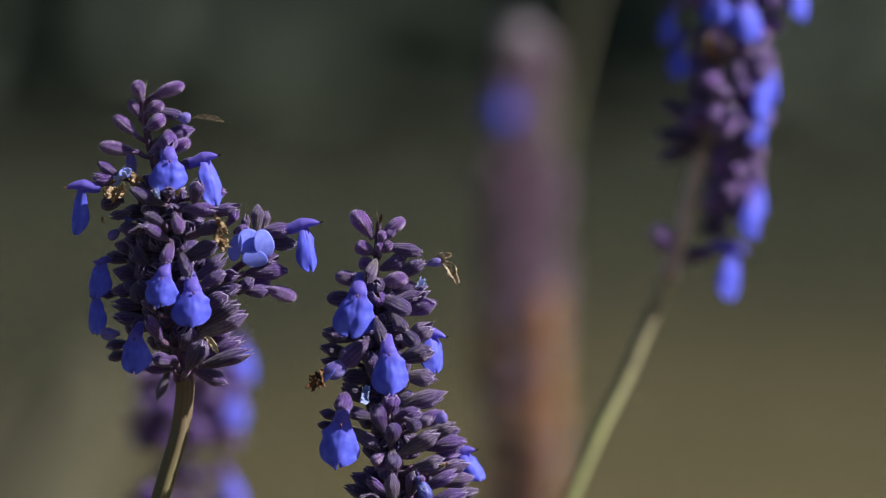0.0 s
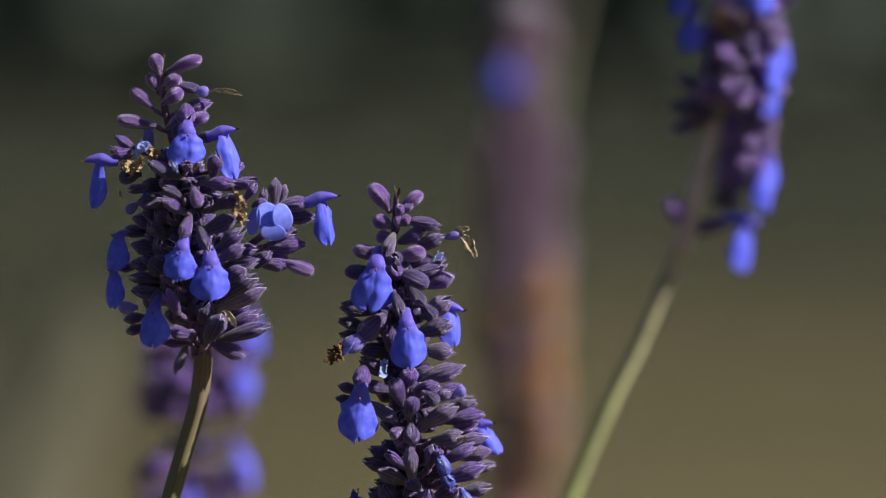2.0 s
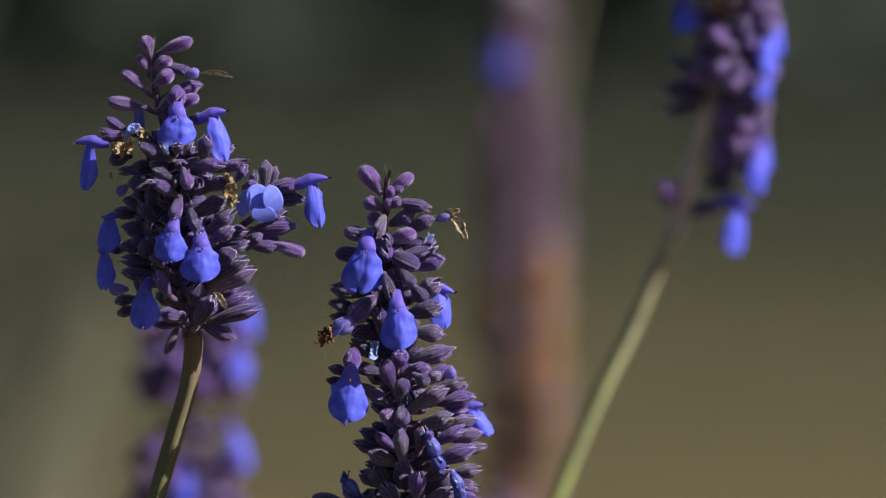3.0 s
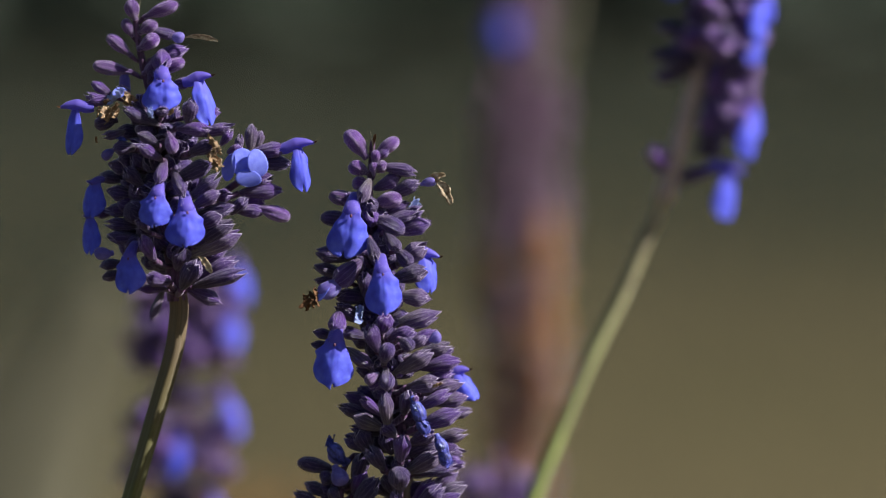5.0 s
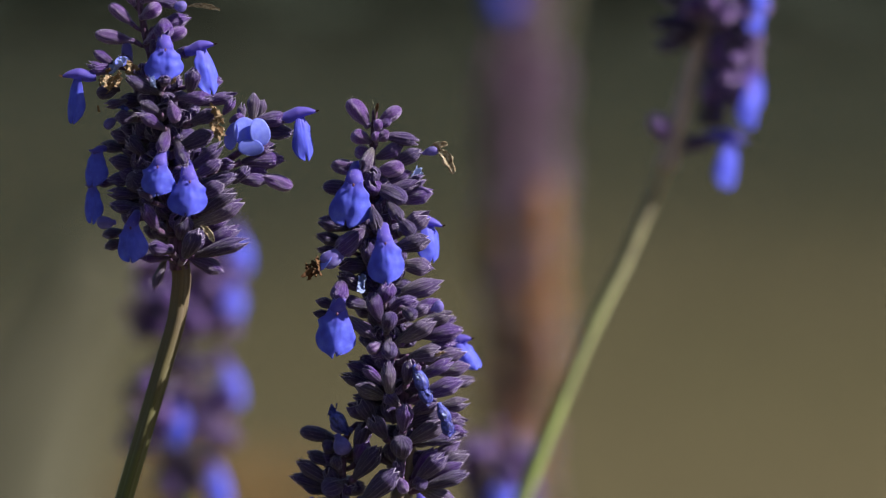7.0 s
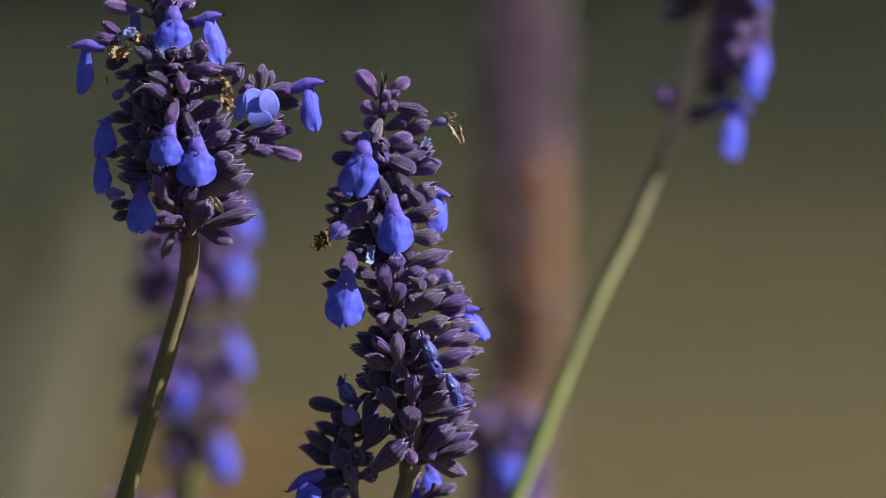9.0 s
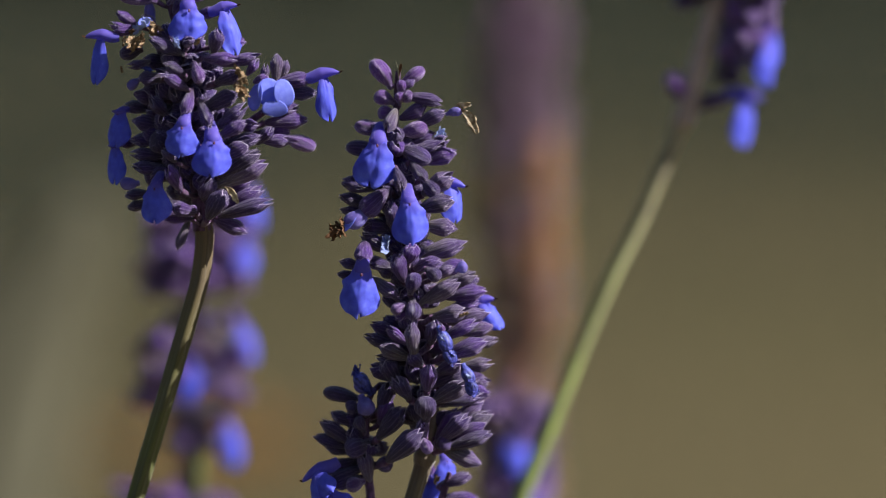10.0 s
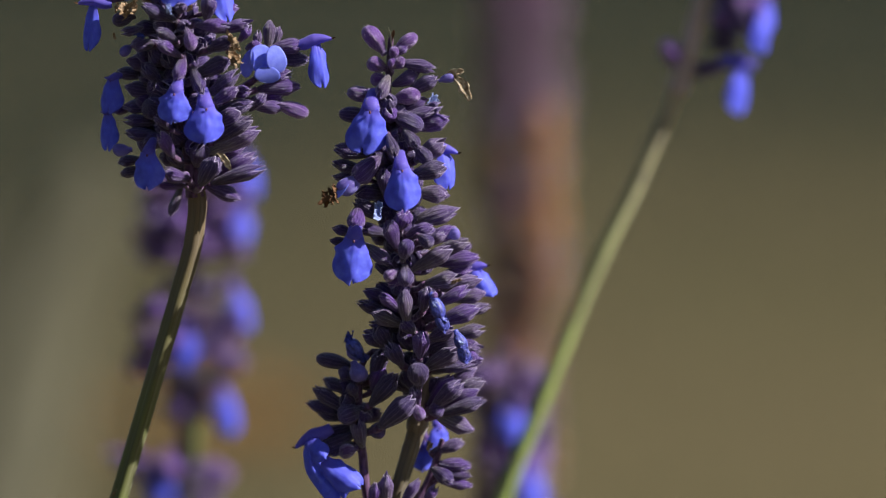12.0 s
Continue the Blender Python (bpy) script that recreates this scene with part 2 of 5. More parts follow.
def calyx_mesh(seed, mat, open_by=0.5, hairs=520):
    """A slender ribbed calyx one unit long on +Z, widening to one broad and two narrow pointed teeth."""
    rng = random.Random(seed)
    n, verts = 52, []
    bend = rng.uniform(-0.16, 0.20)
    squash = rng.uniform(0.74, 0.95)
    fat = rng.uniform(0.84, 1.0)
    prof = [(0.0, 0.09), (0.03, 0.15), (0.08, 0.20), (0.16, 0.26), (0.27, 0.335), (0.40, 0.405), (0.54, 0.455), (0.66, 0.475)]
    teeth = [(math.pi * 0.5, 1.0, 1.50), (math.pi * 1.34, 0.84, 0.95), (math.pi * 1.66, 0.90, 0.95)]
    wild = [rng.uniform(0.74, 1.10) for _ in teeth]
    flare = [rng.uniform(-0.06, 0.10) + 0.35 * open_by for _ in teeth]

    def tooth(a):
        best, opens = 0.0, 0.0
        for (c, ln, half), q, fl in zip(teeth, wild, flare):
            e = max(0.0, 1 - abs((a - c + math.pi) % math.tau - math.pi) / half) ** 0.85 * ln * q
            if e > best:
                best, opens = e, fl
        return best, opens

    def put(z, r, a, flat=1.0):
        rib = 1 + 0.025 * math.cos(13 * a) * min(1, z * 5) * (1 if z < 0.6 else max(0.0, 1 - (z - 0.6) * 5))
        rough = 1 + 0.05 * noise.noise(Vector((math.cos(a) * 1.6, math.sin(a) * 1.6, z * 4 + seed * 7)))
        r *= rib * rough * fat
        return (r * math.cos(a) + bend * z * z * 0.6, r * math.sin(a) * squash * flat + bend * z * z, z)

    for z, r in prof:
        for i in range(n):
            verts.append(put(z, r, math.tau * i / n))
    for w in (0.3, 0.6, 0.935, 1.0):
        for i in range(n):
            a = math.tau * i / n
            e, fl = tooth(a)
            up = w * (0.28 + 0.72 * e)
            shut = w ** 1.5 * (0.62 + 0.38 * e)
            verts.append(put(0.66 + 0.34 * up, 0.475 - (0.31 - 0.45 * fl) * shut, a, 1 - (0.50 - fl) * shut))
    for z, r, flat in ((0.66, 0.16 + 0.3 * open_by, 0.45), (0.54, 0.15, 0.5), (0.40, 0.08, 0.5)):
        for i in range(n):
            verts.append(put(z, r, math.tau * i / n, flat))
    faces = rings_to_faces(len(prof) + 7, n, True)
    slots = [0] * len(faces)
    body = len(prof) * n
    for i in range(body + 2 * n, body + 3 * n):      # pale margin of the teeth
        slots[i] = 1
    outer = faces[:body + 3 * n]
    rim = faces[body:body + 3 * n]
    add_hairs(rng, verts, faces, slots, hairs // 6, 0.06, outer, 0.0018)
    add_hairs(rng, verts, faces, slots, hairs // 2, 0.055, rim, 0.0024)
    return mesh_of("calyx", verts, faces, [mat, HAIR], slots)


def bud_mesh(seed, mat, hairs=1100):
    """A closed, wrinkled, club-shaped bud one unit long on +Z, on a narrow neck."""
    rng = random.Random(seed)
    n, verts, m = 30, [], 15
    bend = rng.uniform(-0.12, 0.16)
    squash = rng.uniform(0.8, 0.98)
    for r in range(m + 1):
        z = r / m
        z = z if z < 0.6 else 0.6 + 0.4 * math.sin((z - 0.6) / 0.4 * math.pi / 2)
        if z < 0.12:
            rad = 0.17 + 0.05 * math.sin(z / 0.12 * math.pi)
        elif z < 0.62:
            q = (z - 0.12) / 0.5
            rad = 0.17 + 0.33 * math.sin(q * math.pi / 2) ** 0.9
        else:
            rad = 0.5 * math.sqrt(max(0.0, 1 - ((z - 0.62) / 0.385) ** 2.3)) + 0.01
        for i in range(n):
            a = math.tau * i / n
            groove = 1 - 0.15 * (1 - abs(math.sin(2.5 * a + seed))) ** 2 * math.sin(math.pi * min(1, z * 1.05))
            rough = 1 + 0.05 * noise.noise(Vector((math.cos(a) * 2.4, math.sin(a) * 2.4, z * 3 + seed * 5)))
            verts.append((rad * groove * rough * math.cos(a) + bend * z * z, rad * groove * rough * math.sin(a) * squash, z))
    faces = rings_to_faces(m + 1, n, True)
    slots = [0] * len(faces)
    add_hairs(rng, verts, faces, slots, hairs // 2, 0.07, None, 0.0018)
    return mesh_of("bud", verts, faces, [mat, HAIR], slots)


def lip_mesh(seed):
    """The broad, drooping lower lip: one unit wide and high, hung from its top edge, bulging to -Y."""
    rng = random.Random(seed)
    nu, nv, front, rear = 20, 18, [], []
    skew, curl = rng.uniform(-0.10, 0.10), rng.uniform(0.65, 1.05)
    ph, notch_at = rng.uniform(0, 6), rng.uniform(-0.22, 0.22)
    shoulder, ears = rng.uniform(0.40, 0.50), rng.choice((0.06, 0.10, 0.15))
    ear_side = rng.choice((-0.7, -0.2, 0.3, 0.7))
    for j in range(nv + 1):
        v = j / nv
        grow = min(1.0, v / 0.64)
        wide = shoulder + (1 - shoulder) * (0.35 * grow + 0.65 * grow * grow * (3 - 2 * grow))
        ear = ears * math.exp(-((v - 0.27) / 0.09) ** 2)
        if v > 0.62:
            wide *= max(0.0, 1 - ((v - 0.62) / 0.395) ** 2.4) ** 0.5
        for i in range(nu + 1):
            u = 2 * i / nu - 1
            notch = (0.15 * math.exp(-((u - notch_at) / 0.18) ** 2) + 0.025 * math.exp(-((u - notch_at - 0.5) / 0.16) ** 2)) * v ** 6
            reach = wide + ear * (1 + ear_side * (1 if u > 0 else -1))
            x = 0.5 * reach * u + skew * v * v
            z = 0.06 - v * 1.06 * (1 - 0.05 * u * u) + notch + (0.025 * math.sin(4 * u + ph) + 0.03 * noise.noise(Vector((u * 2.2, seed * 5.0, 1.0)))) * v
            y = -(0.06 + 0.25 * math.sin(math.pi * min(1, v * 0.72)) * curl) + 0.34 * (u * wide) ** 2 * curl
            y += 0.034 * math.sin(5 * u + ph) * v + 0.02 * math.sin(6 * v + ph * 2) * u
            y += 0.10 * abs(u) ** 3 * ear * 2
            y += 0.02 * math.exp(-((u - 0.1 * math.sin(ph)) / 0.10) ** 2) * (1 - 0.6 * v)
            y += 0.024 * noise.noise(Vector((x * 5, seed * 3.0, z * 4))) + 0.012 * noise.noise(Vector((x * 15, seed * 3.0, z * 8)))
            y -= 0.09 * max(0.0, v - 0.8) * 3 * (1 - curl * 0.6)
            front.append((x, y, z))
            edge = (1 - u * u) * (1 - v * 0.9)
            rear.append((x, y + 0.014 + 0.05 * edge, z + 0.004))
    verts = front + rear
    w, h = nu + 1, len(front)
    faces = []
    for j in range(nv):
        for i in range(nu):
            a = j * w + i
            faces.append((a, a + w, a + w + 1, a + 1))
            faces.append((h + a, h + a + 1, h + a + w + 1, h + a + w))
    rim = [i for i in range(nu)] + [j * w + nu for j in range(nv)] + \
          [nv * w + i for i in range(nu, 0, -1)] + [j * w for j in range(nv, 0, -1)]
    for a, b in zip(rim, rim[1:] + rim[:1]):
        faces.append((a, b, h + b, h + a))
    return mesh_of("lower_lip", verts, faces, [LIP])


def hood_mesh(seed, up, beak=0.0):
    """Corolla tube and hooded upper lip: comes from behind and above, mouth at the origin facing -Y."""
    rng = random.Random(seed)
    n, verts = 18, []
    way = [(0.62 + beak, 0.10 + 0.50 * up), (0.40 + beak * 0.6, 0.10 + 0.32 * up), (0.22, 0.11 + 0.15 * up), (0.10, 0.11),
           (0.035, 0.06 + 0.04 * beak), (0.045 - beak * 0.9, -0.04 + 0.25 * beak), (0.08 - beak * 1.7, -0.13 + 0.75 * beak)]
    rad = [0.13, 0.15, 0.175, 0.20, 0.205, 0.18 - 0.25 * beak, 0.14 - 0.42 * beak]
    for k2, ((y, z), r) in enumerate(zip(way, rad)):
        p, q = way[max(0, k2 - 1)], way[min(len(way) - 1, k2 + 1)]
        tan = Vector((0, q[0] - p[0], q[1] - p[1])).normalized()
        nor = Vector((0, -tan.z, tan.y))
        for i in range(n):
            a = math.tau * i / n
            wob = 1 + 0.05 * math.sin(3 * a + seed + k2) + 0.10 * (k2 / 6) ** 2 * math.cos(2 * a) + 0.04 * noise.noise(Vector((a, k2, seed)))
            sv = Vector((1, 0, 0)) * math.cos(a) * r * wob + nor * math.sin(a) * r * wob * 0.78
            verts.append((sv.x, y + sv.y, z + sv.z))
    last = len(verts) - n
    for i in range(n):            # the mouth turns inward
        vx = verts[last + i]
        verts.append((vx[0] * 0.55, vx[1] + 0.10, vx[2] * 0.6))
    faces = rings_to_faces(len(way) + 1, n, True)
    slots = [0] * len(faces)
    add_hairs(rng, verts, faces, slots, 420, 0.035, None, 0.002)
    return mesh_of("upper_lip", verts, faces, [HOOD, HAIR], slots)


def stigma_mesh():
    bm = bmesh.new()
    bmesh.ops.create_icosphere(bm, subdivisions=2, radius=0.030)
    for v in bm.verts:
        v.co.z *= 1.5
        v.co += Vector((0.015, -0.165, -0.035))
    me = bpy.data.meshes.new("stigma")
    bm.to_mesh(me)
    bm.free()
    me.materials.append(STIGMA)
    return me


def lobe_mesh(seed):
    """A rounded, dished petal lobe one unit long on +Z, facing -Y."""
    rng = random.Random(seed)
    nr, na, verts = 7, 22, [(0, -0.04, 0.5)]
    for r in range(1, nr + 1):
        for i in range(na):
            a, q = math.tau * i / na, r / nr
            x = 0.46 * q * math.sin(a) * (1 + 0.04 * math.sin(3 * a + seed))
            z = 0.5 + 0.5 * q * math.cos(a)
            verts.append((x, -0.04 * (1 - q * q) + 0.16 * math.sin(2 * a + seed) * q * q * 0.4, z))
    faces = [(0, 1 + i, 1 + (i + 1) % na) for i in range(na)]
    for r in range(nr - 1):
        for i in range(na):
            a, b = 1 + r * na + i, 1 + r * na + (i + 1) % na
            faces.append((a, a + na, b + na, b))
    h = len(verts)
    back2 = [(x, y + 0.035, z) for x, y, z in verts]
    faces += [tuple(h + i for i in reversed(f)) for f in list(faces)]
    rim = [1 + (nr - 1) * na + i for i in range(na)]
    for a, b in zip(rim, rim[1:] + rim[:1]):
        faces.append((a, h + a, h + b, b))
    return mesh_of("petal_lobe", verts + back2, faces, [LOBE])


def crumple_mesh(seed, mat):
    """A shrivelled petal: a thin torn sheet folded on itself, about one unit across."""
    rng = random.Random(seed)
    off = Vector((rng.uniform(0, 50), rng.uniform(0, 50), rng.uniform(0, 50)))
    nr, na, sheet = 12, 48, []
    folds, ph = rng.uniform(1.3, 2.2), rng.uniform(0, 6)
    for r in range(nr + 1):
        for i in range(na):
            a = math.tau * i / na
            q = r / nr * (0.40 + 0.22 * noise.noise(Vector((math.cos(a), math.sin(a), 0)) * 2.4 + off) + 0.10 * noise.noise(Vector((math.cos(a), math.sin(a), 3)) * 6 + off))
            x, z = q * math.cos(a), 1.25 * q * math.sin(a)
            y = 0.17 * math.sin(folds * math.tau * x + ph + 2 * z) + 0.20 * noise.noise(Vector((x, 0, z)) * 6 + off) + 0.04 * noise.noise(Vector((x, 4, z)) * 13 + off)
            x *= 0.72
            sheet.append(Vector((x + 0.12 * noise.noise(Vector((x, 9, z)) * 6 + off), y, z + 0.06 * noise.noise(Vector((x, 19, z)) * 7 + off))))
    verts = sheet + [p + Vector((0.01, 0.03, 0)) for p in sheet]
    h, faces = len(sheet), []
    for r in range(nr):
        for i in range(na):
            a, b = r * na + i, r * na + (i + 1) % na
            faces.append((a, a + na, b + na, b))
            faces.append((h + a, h + b, h + b + na, h + a + na))
    for i in range(na):
        a, b = nr * na + i, nr * na + (i + 1) % na
        faces.append((a, h + a, h + b, b))
    return mesh_of("withered_petal", [tuple(p) for p in verts], faces, [mat])


def bract_mesh(seed):
    """A small pointed leaf one unit long on +Z, folded along its midrib."""
    n, verts = 10, []
    for layer in (0.0, 0.035):
        for j in range(n + 1):
            v = j / n
            w = 0.5 * math.sin(math.pi * min(1, v * 0.9 + 0.1)) ** 0.8 * (1 - v ** 3) + 0.01
            for u in (-1, -0.5, 0, 0.5, 1):
                verts.append((w * u, layer + 0.25 * abs(u) * w - 0.12 * v * v, v))
    faces, h = [], 5 * (n + 1)
    for j in range(n):
        for i in range(4):
            a = j * 5 + i
            faces.append((a, a + 1, a + 6, a + 5))
            faces.append((h + a, h + a + 5, h + a + 6, h + a + 1))
        faces.append((j * 5, j * 5 + 5, h + j * 5 + 5, h + j * 5))
        faces.append((j * 5 + 4, h + j * 5 + 4, h + j * 5 + 9, j * 5 + 9))
    return mesh_of("bract", verts, faces, [BRACT])


CALYXES = [calyx_mesh(s, CALYX, o) for s, o in ((1, 0.0), (2, 0.3), (3, 0.15), (4, 0.3), (5, 0.0), (6, 0.2), (7, 0.3), (8, 0.05), (9, 0.3), (10, 0.1))]
SHADED_OLIVE_CALYXES = [calyx_mesh(s, SHADED_OLIVE_CALYX, o) for s, o in ((15, 0.1), (16, 0.0), (17, 0.25), (18, 0.05), (19, 0.15))]
PALE_CALYXES = [calyx_mesh(s, PALE_CALYX, o, 220) for s, o in ((11, 0.15), (12, 0.0), (13, 0.25), (14, 0.1))]
DUSTY_CALYXES = [calyx_mesh(s, DUSTY_CALYX, o, 60) for s, o in ((31, 0.5), (32, 0.2))]
BLEACHED_CALYXES = [calyx_mesh(s, BLEACHED_CALYX, o, 60) for s, o in ((41, 0.2), (42, 0.0))]
SUNLIT_DRY_CALYXES = [calyx_mesh(s, SUNLIT_DRY_CALYX, o, 40) for s, o in ((21, 0.9), (22, 0.6))]
BROWN_CALYXES = [calyx_mesh(s, BROWN_CALYX, o, 40) for s, o in ((51, 0.7), (52, 0.4))]
BUDS = [bud_mesh(s, BUD) for s in (1, 2, 3, 4, 5, 6, 7)]
KNOBS = [bud_mesh(s, SHADED_OLIVE_CALYX, 700) for s in (11, 12, 13)]
LIPS = [lip_mesh(s) for s in (1, 2, 3, 4, 5, 6, 7)]
HOODS = [hood_mesh(s, u, b) for s, u, b in ((1, 1.0, 0.0), (2, 0.15, 0.28), (3, 0.6, 0.0))]
STIG = stigma_mesh()
LOBES = [lobe_mesh(s) for s in (1, 2)]
DRIEDS = [crumple_mesh(s, DRIED) for s in (1, 2, 3)]
BLUES = [crumple_mesh(s, WILTED) for s in (4, 5)]
PALES = [crumple_mesh(s, PALE) for s in (6, 7)]
ROTTEDS = [crumple_mesh(s, ROTTED) for s in (8, 9)]
SPENT = [bud_mesh(s, SHUT) for s in (21, 22)]
WILTS = [bud_mesh(s, WILTED, 60) for s in (31, 32, 33)]
BRACTS = [bract_mesh(1)]

# ---- flower stalks ----
# Every stalk has its own upright sheet, its parts placed to fit the camera's first view:
# u to the right and v downward, in tenths of a millimetre at the focus distance, d towards
# the viewer from the stalk's axis, all shrinking towards the eye's first place as d grows.
dice = random.Random(7)
TENTH = 0.0001


class Stalk:
    def __init__(self, name, far, shift, label, group):
        self.y, self.s, self.shift = far, (FOCUS + far) / FOCUS, shift
        self.root, self.axes = new(name), []
        self.root.empty_display_size = 0.01
        tagged(self.root, label, "flower stalk", group)

    def at(self, u, v, d=0.0):
        u, v = u + self.shift[0], v + self.shift[1]
        near = d * TENTH * self.s
        x = (u - 784) * TENTH * (FOCUS + self.y - near) / FOCUS
        z = EYE_H - (FOCUS + self.y - near) * math.tan(DOWN + (v - 441) * TENTH / FOCUS)
        return Vector((x, self.y - near, z))

    def size(self, w):
        return w * TENTH * self.s

    def part(self, name, me, m, parent=None):
        ob = new(name, me)
        ob.parent = parent or self.root
        if parent is None:
            ob.matrix_basis = Matrix.Translation(-self.root.location) @ m
        else:
            ob.matrix_basis = m
        return ob


def between(p, q, width, length_pad=1.0, roll=0.0):
    """The pose that lays a unit mesh on +Z from p to q."""
    way = q - p
    rot = way.to_track_quat("Z", "Y").to_matrix().to_4x4() @ Matrix.Rotation(roll, 4, "Z")
    return Matrix.Translation(p) @ rot @ Matrix.Diagonal((width, width, way.length * length_pad, 1))


def pedicel(st, u, v, d, w, mat):
    """The short stalk that joins a bud or calyx to the nearest rachis."""
    if not st.axes:
        return
    near = min((axis_u(ax, v + 8) for ax in st.axes if ax[0][1] <= v + 8 <= ax[-1][1]), key=lambda c: abs(c - u), default=None)
    if near is None or not 9 < abs(near - u) + 0.3 * abs(d) < 70:
        return
    a, b = st.at(u, v, d), st.at(near, v + 9, 0)
    mid = a.lerp(b, 0.5) + Vector((0, 0, -st.size(3)))
    pts = [c - st.root.location for c in (a, mid, b)]
    st.part("pedicel", tube_mesh("pedicel", pts, [st.size(w * x) for x in (0.17, 0.13, 0.16)], mat, 10), Matrix.Translation(st.root.location))


def calyx(st, u0, v0, u1, v1, w, d0, d1, kind=CALYXES, joined=True):
    me = kind[dice.randrange(len(kind))]
    p, q = st.at(u0, v0, d0), st.at(u1, v1, d1)
    if joined:
        pedicel(st, u0, v0, d0, w, RACHIS)
    return st.part("calyx", me, between(p, q, st.size(w), 0.95, dice.uniform(0, 6.28)))


def spent(st, u0, v0, u1, v1, w, d0, d1):
    """A shut corolla that still sits in its calyx."""
    me = SPENT[dice.randrange(len(SPENT))]
    return st.part("corolla", me, between(st.at(u0, v0, d0), st.at(u1, v1, d1), st.size(w), 1.0, dice.uniform(0, 6.28)))


def wilted(st, u0, v0, u1, v1, w, d):
    """A limp, rolled-up corolla that hangs from its calyx, with a puckered end."""
    me = WILTS[dice.randrange(len(WILTS))]
    st.part("withered_petal", me, between(st.at(u0, v0, d), st.at(u1, v1, d + 8), st.size(w), 1.0, dice.uniform(0, 6.28)))
    shrivelled(st, u1, v1 - 4, w * 0.8, d + 10, BLUES)


def bud(st, u0, v0, u1, v1, w, d0, d1):
    me = BUDS[dice.randrange(len(BUDS))]
    pedicel(st, u0, v0, d0, w, RACHIS)
    return st.part("bud", me, between(st.at(u0, v0, d0), st.at(u1, v1, d1), st.size(w), 1.0, dice.uniform(0, 6.28)))


def knob(st, u0, v0, u1, v1, w, d0, d1):
    """A shut, dark calyx, round from the front."""
    me = KNOBS[dice.randrange(len(KNOBS))]
    pedicel(st, u0, v0, d0, w, RACHIS)
    return st.part("calyx", me, between(st.at(u0, v0, d0), st.at(u1, v1, d1), st.size(w), 1.0, dice.uniform(0, 6.28)))


def bract(st, u0, v0, u1, v1, w, d0, d1):
    return st.part("bract", BRACTS[0], between(st.at(u0, v0, d0), st.at(u1, v1, d1), st.size(w), 1.0, dice.uniform(-0.6, 0.6)))


def corolla(st, u, v, az, w, h, d, roll=0, sheathed=True):
    """A flower: tube with hooded upper lip, and the broad lower lip hung under its mouth; az turns it from the viewer to the right."""
    side = abs(az) > 50
    m = Matrix.Translation(st.at(u, v, d)) @ Matrix.Rotation(radians(az), 4, "Z") @ Matrix.Rotation(radians(roll), 4, "Y")
    k = st.size(w)
    tube = st.part("corolla", HOODS[1 if side else 2], m @ Matrix.Diagonal((k, k, k, 1)))
    sheath = m @ Matrix.Diagonal((k, k, k, 1))
    if side:
        hold, gape = sheath @ Vector((0, 1.30, 0.20)), sheath @ Vector((0, 0.22, 0.13))
    else:
        hold, gape = sheath @ Vector((0, 0.80, 0.72)), sheath @ Vector((0, 0.12, 0.21))
    if sheathed:
        st.part("calyx", CALYXES[dice.randrange(len(CALYXES))], between(hold, gape, k * 0.56, 1.0, dice.uniform(0, 6.28)))
    lip = LIPS[dice.randrange(len(LIPS))]
    face = Matrix.Rotation(radians(-0.55 * az), 4, "Z") if side else Matrix.Identity(4)
    st.part("lower_lip", lip, face @ Matrix.Diagonal((1, 1.0, h / w, 1)) @ Matrix.Rotation(radians(dice.uniform(-6, 6)), 4, "Y"), tube)
    st.part("stigma", STIG, Matrix.Identity(4), tube)
    return tube


def set_lip(st, p, q, w, face):
    """A lower lip hung from p to q, w wide, that bulges towards the direction given."""
    up = (p - q).normalized()
    out = (face - up * face.dot(up)).normalized()
    side = (-out).cross(up)
    m = Matrix((side, -out, up)).transposed().to_4x4()
    k = st.size(w)
    me = LIPS[dice.randrange(len(LIPS))]
    return st.part("lower_lip", me, Matrix.Translation(p) @ m @ Matrix.Diagonal((k, k, (p - q).length, 1)))


def side_corolla(st, mouth, tip, drop, thick, wide, d, turn=25):
    """A flower seen from its side: a hooked upper lip from the calyx mouth to its point, and a lip hung from its middle."""
    a, b, q = st.at(*mouth, d), st.at(*tip, d + 4), st.at(*drop, d + 8)
    k = st.size(thick)
    way = b - a
    rise = Vector((0, 0, st.size(thick * 0.16)))
    line = [a - way * 0.30, a, a + way * 0.35 + rise, a + way * 0.72 + rise * 0.8, b]
    me = tube_mesh("upper_lip", [(c - a) / k for c in line], [0.28, 0.36, 0.36, 0.22, 0.03], HOOD, 16, 0.04, 0.0)
    st.part("corolla", me, Matrix.Translation(a) @ Matrix.Diagonal((k, k, k, 1)))
    side = math.copysign(1.0, tip[0] - mouth[0])
    face = Vector((side * math.cos(radians(turn)), -math.sin(radians(turn)), 0.0))
    set_lip(st, a + way * 0.40 - rise, q, wide, face)
    withered_strip(st, tip[0] - side * 4, tip[1], tip[0] + side * 5, tip[1] - 3, 4, d + 4, 0, ROTTED)


def flat_lobe(st, u, v, w, h, d, turn=0.0, lean=0.0):
    """One spread petal lobe that faces the viewer, centred on its spot."""
    m = Matrix.Translation(st.at(u, v, d)) @ Matrix.Rotation(radians(turn), 4, "Y") @ Matrix.Rotation(radians(lean), 4, "Z")
    m = m @ Matrix.Diagonal((st.size(w), st.size(min(w, h)), st.size(h), 1)) @ Matrix.Translation((0, 0, -0.5))
    st.part("petal_lobe", LOBES[dice.randrange(2)], m)


